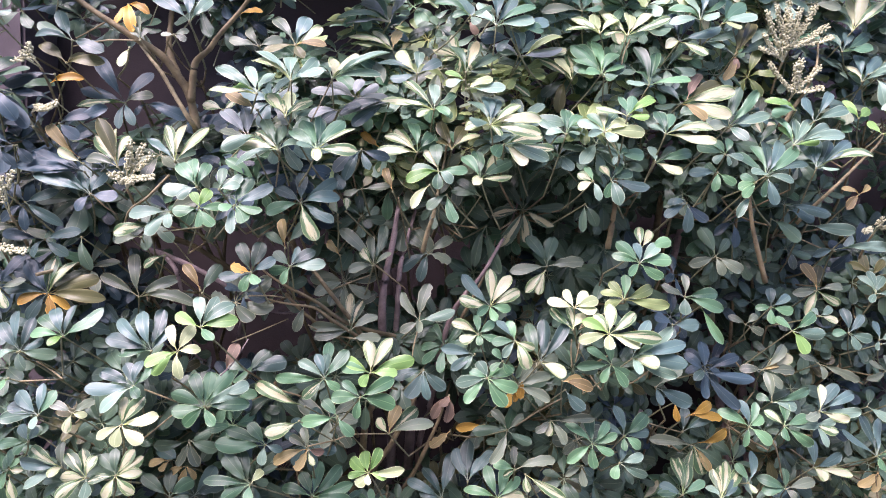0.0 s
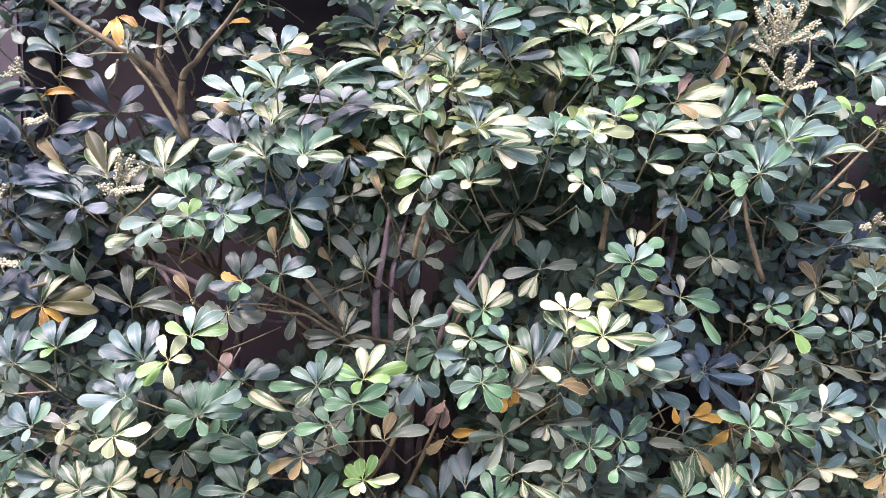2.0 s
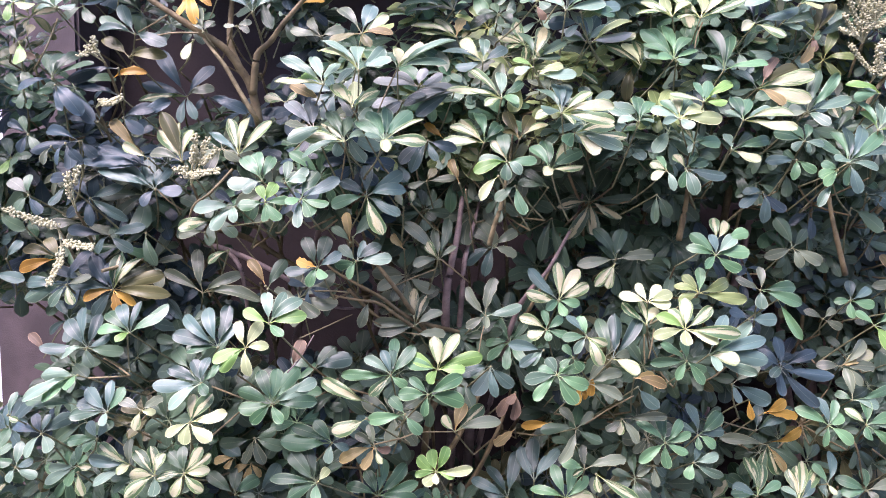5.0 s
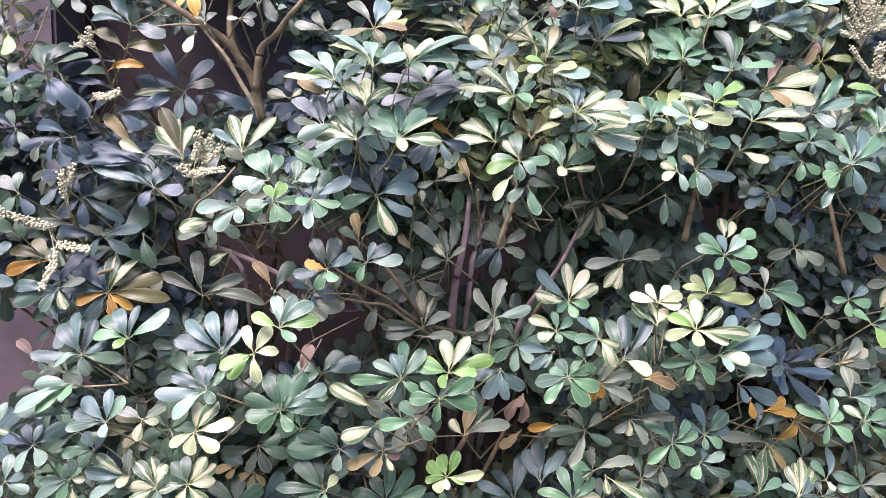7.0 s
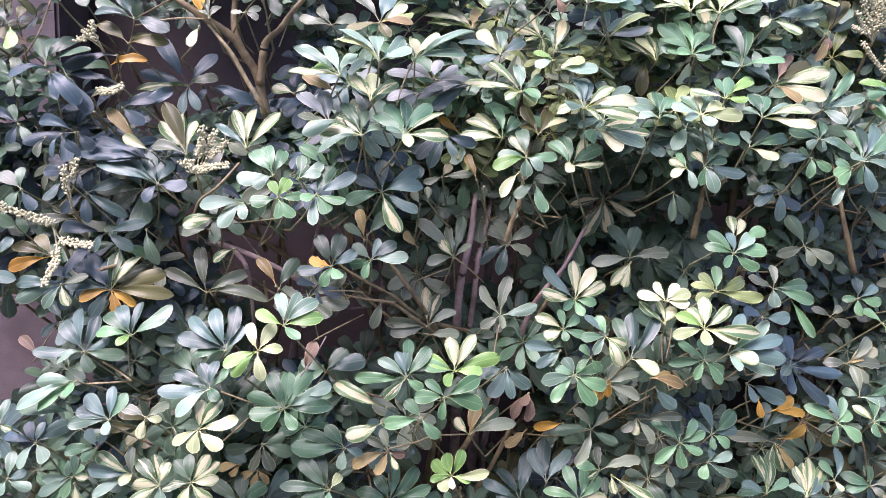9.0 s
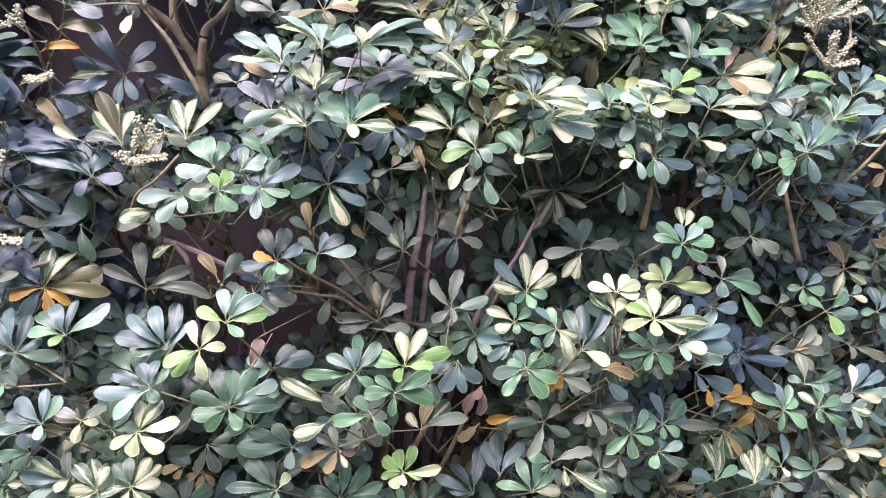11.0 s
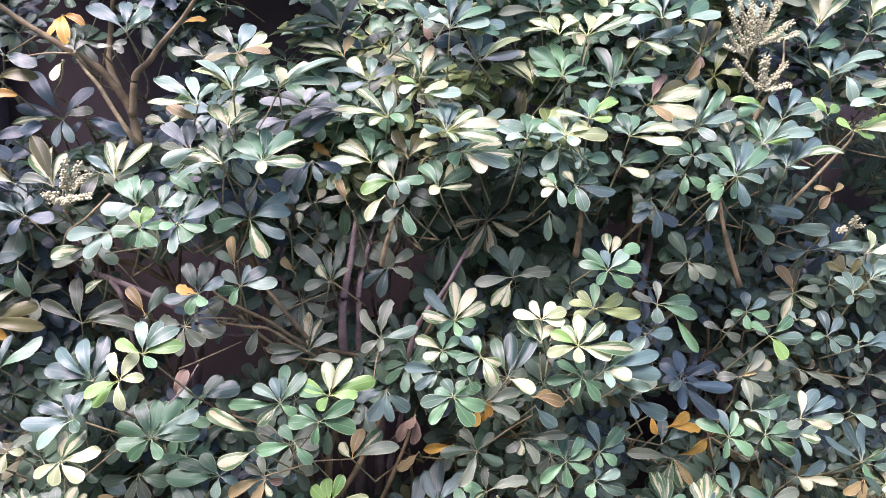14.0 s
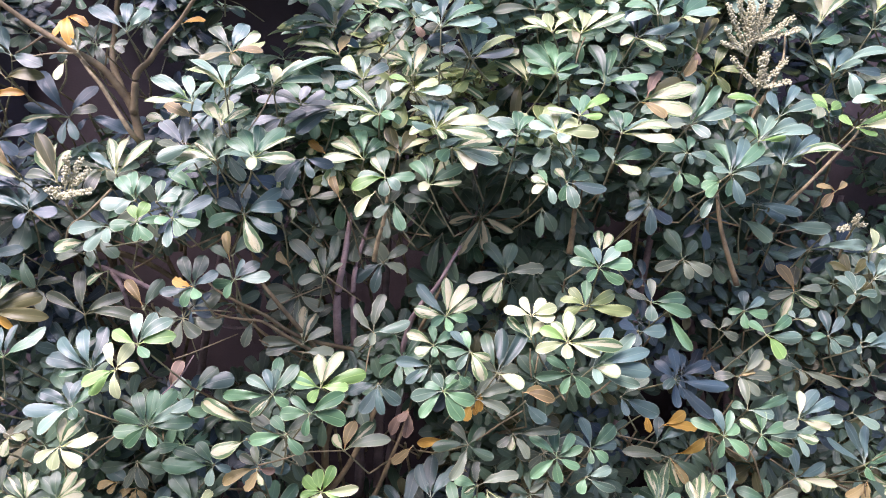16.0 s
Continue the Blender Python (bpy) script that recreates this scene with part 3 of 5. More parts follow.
umbrella("GGGG", 0.061, 1.575, 1.839, 0, 0.6, 157, 14, 91, -176, -3, 41, 29, 17, 59, -45, -38, 38)
umbrella("PBBGPP", 0.118, 1.561, 1.813, 0, 0.8, 119, 35, 94, 85, 38, 103, 61, 32, 112, 29, 18, 111, 139, 27, 65, 12, 10, 90)
umbrella("BG", 0.154, 1.588, 1.816, 0, 0.6, 8, 5, 88, -7, -4, 73)
umbrella("K", 0.059, 1.607, 1.836, 0, 0.1, -60, -11, 38)
umbrella("PBPYW", 0.190, 1.674, 1.769, 0, 0.8, 96, 38, 93, 72, 37, 103, 41, 27, 111, 28, 10, 112, 12, 9, 110)
umbrella("SB", 0.156, 1.609, 1.796, 0, 0.4, 178, 1, 71, -137, -18, 48)
umbrella("DNDD", 0.052, 1.579, 1.715, 0, 0.5, 115, 26, 82, 71, 28, 96, 31, 16, 87, 4, 2, 58)
umbrella("LP", 0.047, 1.550, 1.692, 0, 0.5, 155, 13, 48, -161, -10, 43)
umbrella("Y", 0.057, 1.536, 1.680, 0, 0.5, 15, 8, 55)
umbrella("PW", 0.051, 1.541, 1.671, 0, 0.6, 2, 1, 87, 19, 11, 45)
umbrella("PBBWWWWPW", 0.103, 1.513, 1.589, 0, 0.9, 131, 33, 93, 95, 41, 94, 74, 40, 88, 36, 27, 95, 7, 6, 113, -11, -10, 110, -62, -60, 68, 176, -47, 68, -169, -9, 58)
umbrella("VVPWG", 0.135, 1.545, 1.551, 0, 0.7, 12, 9, 90, -6, -4, 110, -21, -14, 106, -45, -27, 74, -131, -55, 68)
umbrella("QQVQ", 0.020, 1.580, 1.543, 0, 0.6, 110, 31, 86, 62, 29, 71, 28, 16, 76, 145, 44, 55)
umbrella("GGVGWW", 0.083, 1.552, 1.474, 0, 0.7, 127, 30, 76, 97, 35, 82, 56, 31, 86, 31, 20, 90, 6, 4, 72, -140, -67, 58)
umbrella("VYVP", 0.319, 1.735, 1.727, 0, 0.9, 139, 30, 111, 113, 39, 95, 89, 41, 100, 54, 35, 108)
umbrella("WWYW", 0.371, 1.663, 1.822, 0, 1, 174, 6, 82, 140, 32, 90, 91, 44, 86, 42, 32, 79)
umbrella("WYWWW", 0.437, 1.670, 1.819, 0, 1, 123, 38, 104, 74, 42, 96, 44, 29, 109, 23, 4, 113, -168, -40, 85)
umbrella("MGGG", 0.339, 1.720, 1.891, 0, 0.6, -178, -1, 100, 121, 28, 78, 10, 6, 50, 71, 31, 73)
umbrella("GGGDGGJP", 0.380, 1.660, 1.721, 0, 0.7, 133, 13, 111, 106, 28, 112, 75, 34, 103, 34, 22, 71, 24, 42, 61, -56, -67, 51, 177, -29, 57, 158, 15, 76)
umbrella("DGJPG", 0.485, 1.653, 1.699, 0, 0.6, 104, 23, 111, 70, 31, 110, 8, 5, 103, -173, -42, 85, 99, 57, 76)
umbrella("PPGGP", 0.279, 1.581, 1.577, 0, 0.8, 146, 24, 83, 180, 0, 47, 85, 38, 79, 49, 31, 72, -20, -64, 48)
umbrella("PGWPPYPY", 0.362, 1.567, 1.580, 0, 0.7, 154, 17, 67, 126, 30, 63, 90, 35, 79, 55, 30, 67, -166, -31, 52, 0, -0, 91, -49, -46, 44, 25, 17, 64)
umbrella("WGGLL", 0.411, 1.561, 1.615, 0, 0.7, 162, 13, 73, 101, 35, 60, 67, 33, 66, 32, 20, 86, 0, 0, 50)
umbrella("VGGP", 0.401, 1.591, 1.530, 0, 0.5, 125, 24, 57, 32, 16, 29, 1, 1, 58, -126, -24, 29)
umbrella("PGGPWW", 0.511, 1.604, 1.580, 0, 0.7, 141, 37, 49, 99, 35, 71, 63, 32, 68, 20, 13, 77, 7, 5, 114, -10, -7, 114)
umbrella("WWPJ", 0.344, 1.596, 1.471, 0, 0.4, 152, 12, 40, -152, -12, 41, -76, -24, 50, 115, 23, 42)
umbrella("JPBVGG", 0.388, 1.607, 1.476, 0, 0.4, -112, -24, 50, -76, -25, 68, -12, -6, 89, 126, 21, 42, 54, 21, 50, 19, 9, 55)
umbrella("GPPBGP", 0.625, 1.711, 1.867, 0, 0.8, 156, 18, 82, -170, -8, 81, 105, 37, 102, 79, 30, 110, 41, 27, 110, -10, -59, 55)
umbrella("PYGG", 0.678, 1.711, 1.858, 0, 0.8, 15, 11, 98, -52, -57, 64, 60, 34, 99, 38, 26, 108)
umbrella("SSBWW", 0.571, 1.703, 1.813, 0, 0.6, 100, 32, 90, 60, 29, 99, 20, 5, 112, -150, -43, 78, -29, -17, 75)
umbrella("BQQD", 0.722, 1.740, 1.789, 0, 0.5, 149, 16, 107, 78, 28, 93, 57, 20, 110, 26, 13, 99)
umbrella("TK", 0.727, 1.752, 1.789, 0, 0.2, -119, -15, 74, -92, -17, 37)
umbrella("WWTBD", 0.574, 1.689, 1.662, 0, 0.6, 14, 4, 138, -15, -9, 120, -38, -21, 72, 131, 26, 71, -172, -5, 66)
umbrella("KQ", 0.599, 1.724, 1.676, 0, 0.2, 59, 15, 82, 25, 7, 97)
umbrella("DGPPM", 0.689, 1.692, 1.606, 0, 0.6, 69, 14, 112, 49, 5, 117, 17, 6, 111, -52, -50, 70, -172, -41, 97)
umbrella("LPG", 0.854, 1.695, 1.647, 0, 0.6, 161, 12, 76, 135, 24, 46, -172, -5, 62)
umbrella("GLPPPPL", 0.841, 1.675, 1.561, 0, 0.8, 111, 36, 106, 105, 44, 72, 67, 36, 93, 47, 30, 108, 25, 13, 111, 11, 3, 129, 12, 10, 69)
umbrella("BBP", 0.898, 1.694, 1.620, 0, 0.5, 93, 29, 75, 52, 23, 105, 19, 10, 98)
umbrella("BBBBWP", 0.895, 1.671, 1.506, 0, 0.7, 100, 35, 82, 75, 34, 95, 52, 29, 106, 36, 9, 111, 12, 3, 144, -12, -60, 55)
umbrella("GGBBGBPP", 0.773, 1.670, 1.487, 0, 0.6, 134, 24, 91, 102, 32, 93, 78, 32, 107, 59, 22, 110, 39, 10, 112, 16, 6, 112, -12, -8, 66, 178, -47, 88)
umbrella("GGGPPP", 0.677, 1.675, 1.539, 0, 0.4, 161, 9, 70, 124, 21, 44, 68, 23, 47, -11, -5, 44, -148, -14, 38, -80, -25, 31)
umbrella("DGWP", 0.496, 1.628, 1.517, 0, 0.6, 34, 20, 68, 14, 9, 94, -23, -14, 65, 99, 32, 47)
umbrella("PWWWP", 1.061, 1.827, 1.869, 0, 0.9, 106, 40, 107, 85, 22, 109, 73, 3, 109, 42, 2, 112, 100, 57, 75)
umbrella("PGGB", 1.036, 1.826, 1.817, 0, 0.6, 116, 30, 66, 31, 18, 104, 8, 5, 86, 59, 28, 73)
umbrella("WBBPL", 1.079, 1.808, 1.737, 0, 0.7, 107, 42, 68, 78, 35, 100, 44, 23, 112, 23, 16, 101, 71, 60, 73)
umbrella("LLL", 1.056, 1.778, 1.639, 0, 0.4, 142, 16, 51, 34, 15, 43, 120, 22, 61)
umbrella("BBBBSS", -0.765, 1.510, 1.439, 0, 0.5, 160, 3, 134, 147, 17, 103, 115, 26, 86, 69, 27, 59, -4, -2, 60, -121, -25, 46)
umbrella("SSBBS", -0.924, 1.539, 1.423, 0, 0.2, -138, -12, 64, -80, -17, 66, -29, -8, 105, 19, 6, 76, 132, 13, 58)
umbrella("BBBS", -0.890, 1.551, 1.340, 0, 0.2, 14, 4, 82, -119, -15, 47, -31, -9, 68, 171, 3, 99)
umbrella("D", -0.808, 1.552, 1.345, 0, 0.1, -68, -12, 80)
umbrella("SSVWBBQQOOO", -0.881, 1.539, 1.220, 0, 0.2, 129, 14, 98, 103, 17, 66, 85, 17, 81, 50, 13, 90, 174, 2, 98, -123, -15, 69, 17, 5, 117, -5, -2, 133, -71, -16, 54, -164, -5, 68, -29, -8, 64)
umbrella("MMMM", -0.697, 1.584, 1.207, 0, 0.2, 153, 8, 107, 102, 17, 104, 25, 7, 102, -8, -3, 136)
umbrella("V", -0.625, 1.556, 1.305, 0, 0.2, -147, -10, 53)
umbrella("V", -0.644, 1.517, 1.371, 0, 0.3, -169, -4, 76)
umbrella("M", -0.678, 1.558, 1.345, 0, 0.3, -174, -2, 59)
umbrella("PPPS", -0.589, 1.503, 1.401, 0, 0.4, -177, -1, 90, -135, -18, 71, -74, -43, 47, 146, 15, 59)
umbrella("JJJJLL", -0.509, 1.450, 1.410, 0, 0.2, -175, -1, 56, -88, -17, 42, -48, -13, 52, 5, 2, 52, 117, 15, 39, 62, 15, 45)
umbrella("PGGGP", -0.523, 1.479, 1.454, 0, 0.6, -178, -1, 74, 134, 25, 80, 110, 31, 78, 73, 31, 64, -150, -17, 46)
umbrella("GPP", -0.467, 1.452, 1.448, 0, 0.6, 90, 32, 55, 33, 19, 56, 13, 8, 44)
umbrella("GBJJPJ", -0.434, 1.447, 1.415, 0, 0.4, 63, 23, 71, 28, 12, 89, -11, -5, 60, -160, -45, 38, -91, -25, 64, -55, -21, 46)
umbrella("T", -0.529, 1.507, 1.230, 0, 0.1, 126, 11, 71)
umbrella("D", -0.519, 1.489, 1.226, 0, 0.2, 61, 15, 73)
umbrella("BBBBBG", -0.620, 1.463, 1.106, 0, 0.5, 166, 8, 107, 143, 18, 110, 115, 27, 97, 83, 29, 95, 64, 32, 60, -173, -4, 68)
umbrella("PPPLLJ", -0.490, 1.394, 1.168, 0, 0.5, 103, 28, 68, 67, 27, 72, 36, 18, 80, 11, 6, 76, 156, 13, 63, -27, -40, 55)
umbrella("YYYYLL", -0.544, 1.409, 1.116, 0, 0.2, 110, 16, 58, 60, 15, 62, 3, 1, 48, -77, -17, 58, -158, -7, 71, -137, -12, 68)
umbrella("BBBGGPB", -0.644, 1.427, 1.039, 0, 0.5, -178, -1, 102, 160, 11, 81, 121, 25, 57, 48, 22, 49, -31, -47, 43, -141, -19, 80, 80, 28, 56)
umbrella("GGGGPGJJJ", -0.507, 1.457, 0.988, 0, 0.4, 162, 8, 81, 118, 23, 78, 86, 25, 75, 54, 21, 90, 24, 11, 94, 3, 1, 96, -45, -35, 54, -138, -17, 57, -173, -3, 71)
umbrella("VVYYYY", -0.660, 1.403, 0.965, 0, 0.3, 90, 21, 57, 53, 17, 70, 13, 5, 77, -35, -13, 60, -101, -21, 45, -152, -10, 55)
umbrella("BBBBPDD", -0.914, 1.486, 1.101, 0, 0.4, 135, 18, 85, 107, 24, 95, 78, 25, 78, 29, 13, 53, -159, -9, 58, -5, -2, 83, -45, -39, 59)
umbrella("JGBBPGL", -0.819, 1.485, 1.133, 0, 0.5, 176, 2, 72, 146, 17, 76, 120, 25, 73, 80, 28, 74, 38, 19, 98, 27, 14, 78, -138, -61, 40)
umbrella("BBBGPP", -0.834, 1.410, 0.983, 0, 0.4, 165, 7, 70, 140, 17, 73, 93, 25, 66, 61, 22, 58, -175, -3, 78, -47, -63, 45)
umbrella("MWYM", -0.764, 1.411, 0.987, 0, 0.3, 159, 8, 52, -102, -21, 41, -6, -2, 32, 31, 11, 50)
umbrella("GBBG", -0.877, 1.445, 0.916, 0, 0.4, -174, -3, 64, 129, 20, 44, 69, 24, 33, -140, -17, 37)
umbrella("WBPWM", -0.814, 1.456, 0.856, 0, 0.3, 153, 10, 86, 172, 3, 93, -153, -10, 85, -114, -86, 49, 98, 21, 54)
umbrella("VVWWPW", -0.749, 1.429, 0.844, 0, 0.4, 138, 17, 71, 110, 24, 63, 73, 24, 47, -145, -15, 72, -88, -25, 42, 180, 0, 55)
umbrella("DDVVWWVW", -0.689, 1.434, 0.847, 0, 0.3, 134, 16, 58, 100, 21, 56, 57, 18, 62, 34, 12, 66, 7, 3, 55, -37, -13, 57, -169, -4, 58, -112, -20, 50)
umbrella("DMMDD", -0.576, 1.551, 0.883, 0, 0.2, -172, -3, 80, -112, -16, 60, -64, -16, 62, -16, -5, 70, 21, 6, 52)
umbrella("TTT", -0.595, 1.581, 0.813, 0, 0.2, -111, -16, 36, -48, -13, 38, -158, -7, 41)
umbrella("TT", -0.629, 1.569, 0.831, 0, 0.2, -170, -3, 48, -133, -13, 32)
umbrella("DDGD", -0.621, 1.545, 0.755, 0, 0.5, 150, 15, 85, 94, 29, 59, 34, 17, 61, -5, -3, 46)
umbrella("DDGGYG", -0.426, 1.504, 0.800, 0, 0.4, 138, 17, 93, 114, 23, 78, 176, 2, 105, -154, -11, 70, 49, 50, 43, -78, -52, 43)
umbrella("GGBBPG", -0.396, 1.524, 0.882, 0, 0.3, 178, 1, 114, 161, 7, 98, -16, -6, 41, 44, 15, 37, -99, -21, 44, 134, 16, 63)
umbrella("GGGGGG", -0.308, 1.600, 0.732, 0, 0.7, 166, 10, 78, 124, 31, 66, 81, 35, 85, 43, 26, 97, 15, 11, 99, -5, -4, 94)
umbrella("MMTTK", -0.306, 1.548, 0.865, 0, 0.3, 150, 11, 52, 109, 20, 51, -160, -8, 83, -119, -19, 54, -9, -3, 38)
umbrella("W", -0.297, 1.507, 0.875, 0, 0.2, -65, -16, 34)
umbrella("PPGBJVJ", -0.265, 1.532, 1.030, 0, 0.4, 150, 13, 72, 85, 25, 57, 49, 19, 82, 113, 23, 60, 179, 1, 109, -138, -17, 64, -29, -13, 43)
umbrella("G", -0.266, 1.546, 1.040, 0, 0.6, 85, 32, 73)
umbrella("WWLLLLJ", -0.163, 1.544, 1.040, 0, 0.3, 98, 21, 75, 58, 18, 92, 16, 6, 103, 0, 0, 61, -130, -46, 43, 153, 10, 68, 168, 5, 69)
umbrella("JGJJJ", -0.183, 1.518, 0.991, 0, 0.2, 180, 0, 65, 140, 11, 55, 28, 8, 85, -12, -4, 80, -101, -17, 47)
umbrella("JGG", -0.233, 1.514, 0.949, 0, 0.3, -172, -3, 83, 135, 15, 50, -46, -16, 55)
umbrella("V", -0.305, 1.513, 0.972, 0, 0.2, 156, 7, 123)
umbrella("W", -0.315, 1.499, 0.944, 0, 0.3, -161, -7, 79)
umbrella("VMVT", -0.128, 1.615, 0.878, 0, 0.4, 40, 17, 90, 11, 5, 109, 137, 40, 53, 69, 24, 70)
umbrella("P", -0.467, 1.455, 1.013, 0, 0.3, 22, 8, 59)
umbrella("LLLYLYYL", -0.169, 1.548, 0.809, 0, 0.3, 145, 13, 53, 103, 21, 50, 64, 19, 61, 5, 2, 82, -15, -6, 43, -84, -45, 29, -139, -14, 39, -172, -3, 48)
umbrella("BBBB", -0.003, 1.706, 0.685, 0, 0.6, 128, 26, 89, 74, 31, 115, 157, 14, 99, 169, 7, 59)
umbrella("DBD", -0.435, 1.538, 1.042, 0, 0.3, 46, 16, 65, 16, 6, 87, 156, 9, 59)
umbrella("K", -0.473, 1.496, 1.054, 0, 0.2, 70, 16, 65)
umbrella("BBBB", -0.045, 1.608, 1.032, 0, 0.3, -123, -18, 75, -165, -6, 71, -80, -21, 70, -40, -14, 68)
umbrella("T", 0.019, 1.750, 0.843, 0, 0.1, -143, -8, 67)
umbrella("KKK", 0.015, 1.679, 0.953, 0, 0.2, -127, -14, 70, -137, -48, 42, -96, -17, 65)
umbrella("MMPMM", -0.056, 1.636, 1.144, 0, 0.2, 124, 14, 81, 75, 17, 93, 15, 5, 88, -150, -9, 53, -93, -67, 54)
umbrella("MMBBM", -0.036, 1.689, 1.302, 0, 0.2, 145, 10, 72, 31, 9, 69, -150, -9, 83, -107, -17, 76, -21, -6, 60)
umbrella("MMDMM", -0.161, 1.621, 1.277, 0, 0.6, 134, 11, 120, 101, 32, 81, 76, 31, 110, -168, -7, 62, 36, 20, 51)
umbrella("V", -0.162, 1.601, 1.278, 0, 0.4, 126, 21, 51)
umbrella("T", -0.241, 1.623, 1.300, 0, 0.1, 131, 10, 46)
umbrella("BJJBDDO", -0.411, 1.485, 1.272, 0, 0.3, -174, -2, 71, -114, -20, 46, -44, -46, 44, 30, 11, 58, 117, 19, 74, 75, 21, 71, 163, 7, 49)
umbrella("JJBBPD", -0.334, 1.515, 1.282, 0, 0.3, -171, -3, 47, -111, -20, 43, 72, 20, 49, 33, 12, 64, 4, 1, 77, 140, 14, 52)
umbrella("BBGBVBB", -0.311, 1.524, 1.421, 0, 0.3, 92, 21, 73, 151, 11, 68, -165, -6, 79, 33, 12, 95, -65, -19, 95, -30, -11, 86, 7, 3, 86)
umbrella("DT", -0.350, 1.539, 1.321, 0, 0.3, 142, 13, 56, 102, 21, 71)
umbrella("D", -0.343, 1.534, 1.333, 0, 0.3, 51, 17, 62)
umbrella("NNMMM", -0.219, 1.631, 1.122, 0, 0.5, 94, 29, 94, 69, 27, 80, 26, 14, 72, 176, 2, 97, -169, -6, 87)
umbrella("M", -0.220, 1.634, 1.101, 0, 0.3, 2, 1, 72)
umbrella("M", -0.319, 1.596, 1.187, 0, 0.1, -109, -12, 66)
umbrella("MQM", -0.186, 1.594, 1.454, 0, 0.4, -162, -8, 43, 58, 22, 37, 6, 3, 67)
umbrella("T", -0.113, 1.571, 1.447, 0, 0.3, 111, 20, 62)
umbrella("DDDDNNNN", 0.201, 1.751, 1.407, 0, 0.2, 125, 14, 79, 87, 17, 106, 56, 14, 97, 3, 1, 107, -28, -8, 88, -87, -17, 85, -122, -15, 113, -170, -3, 80)
umbrella("DD", 0.106, 1.716, 1.367, 0, 0.1, -106, -12, 106, -74, -12, 124)
umbrella("DD", 0.088, 1.634, 1.438, 0, 0.2, 143, 11, 68, 169, 3, 70)
umbrella("DD", 0.338, 1.655, 1.420, 0, 0.1, -98, -13, 69, -64, -12, 61)
umbrella("MDDM", 0.255, 1.701, 1.268, 0, 0.2, -172, -3, 93, 123, 15, 91, 73, 16, 78, 7, 2, 92)
umbrella("WW", 0.246, 1.665, 1.260, 0, 0.2, -134, -12, 72, -110, -16, 61)
umbrella("BVWWWGJJ", 0.112, 1.635, 1.179, 0, 0.3, 132, 16, 102, 89, 21, 92, 54, 18, 91, 26, 10, 80, 166, 5, 76, -156, -47, 55, -66, -52, 52, -9, -4, 49)
umbrella("YYYYY", 0.302, 1.587, 1.181, 0, 0.4, 165, 7, 64, 113, 23, 49, 49, 19, 51, 18, 8, 60, -4, -2, 52)
umbrella("VWW", 0.298, 1.578, 1.132, 0, 0.8, 135, 29, 74, 96, 38, 63, 50, 31, 52)
umbrella("JGBPJJJ", 0.456, 1.605, 1.283, 0, 0.3, 164, 6, 67, 136, 15, 73, 98, 21, 50, 41, 14, 67, 6, 2, 75, -33, -12, 62, -141, -35, 51)
umbrella("VV", 0.463, 1.620, 1.316, 0, 0.6, 88, 32, 59, 55, 27, 57)
umbrella("J", 0.481, 1.613, 1.317, 0, 0.4, 18, 8, 55)
umbrella("UUJUUU", 0.426, 1.625, 1.196, 0, 0.4, 164, 7, 57, 127, 21, 54, 81, 25, 63, 21, 10, 76, -8, -4, 106, -157, -10, 52)
umbrella("WWWYYYLW", 0.375, 1.555, 1.126, 0, 0.3, 85, 21, 71, 36, 13, 80, -5, -2, 119, -168, -5, 72, -101, -51, 47, -22, -8, 75, 154, 10, 67, 128, 17, 55)
umbrella("GGGJJG", 0.388, 1.584, 1.050, 0, 0.3, -177, -1, 81, 146, 12, 67, 97, 21, 48, -124, -18, 49, -56, -18, 61, -29, -11, 46)
umbrella("WPPGPBBB", 0.430, 1.566, 1.067, 0, 0.5, -5, -36, 65, -21, -11, 106, -90, -72, 68, 23, 12, 80, 35, 8, 120, 14, 6, 133, -5, -3, 126, 57, 25, 107)
umbrella("BBM", 0.507, 1.636, 0.984, 0, 0.3, -25, -9, 91, -80, -44, 49, 30, 11, 80)
umbrella("WWGGGJ", 0.082, 1.616, 1.115, 0, 0.4, 156, 11, 68, -163, -8, 46, 96, 25, 47, 36, 15, 49, -16, -7, 55, -79, -42, 31)
umbrella("BWGPWJ", 0.164, 1.560, 1.109, 0, 0.4, 134, 19, 64, -19, -9, 47, -177, -1, 54, -131, -20, 48, -66, -23, 70, 108, 24, 50)
umbrella("DBBWM", 0.222, 1.571, 1.058, 0, 0.6, 106, 31, 99, 80, 32, 110, 53, 16, 116, -25, -15, 65, -1, 49, 76)
umbrella("TT", 0.281, 1.617, 1.003, 0, 0.3, -13, -5, 74, 7, 3, 47)
umbrella("B", 0.285, 1.600, 0.987, 0, 0.2, -45, -12, 64)
umbrella("PJJJJJGP", 0.102, 1.585, 1.018, 0, 0.25, -171, -3, 74, -135, -14, 77, -55, -16, 76, -19, -7, 74, 20, 7, 68, 34, 49, 49, 161, 7, 44, 120, 17, 45)
umbrella("BBP", 0.074, 1.602, 1.070, 0, 0.3, 170, 4, 80, -149, -11, 66, -139, -14, 46)
umbrella("JJG", 0.137, 1.577, 1.059, 0, 0.3, -146, -12, 36, -50, -17, 34, 129, 17, 36)
umbrella("OO", 0.164, 1.649, 0.975, 0, 0.2, -111, -16, 45, -70, -16, 31)
umbrella("OK", 0.188, 1.621, 1.009, 0, 0.2, -100, -17, 48, 42, 12, 19)
umbrella("MMM", 0.173, 1.603, 0.995, 0, 0.3, 17, 7, 83, -22, -8, 83, 50, 17, 57)
umbrella("O", 0.104, 1.724, 0.866, 0, 0.1, -174, -1, 73)
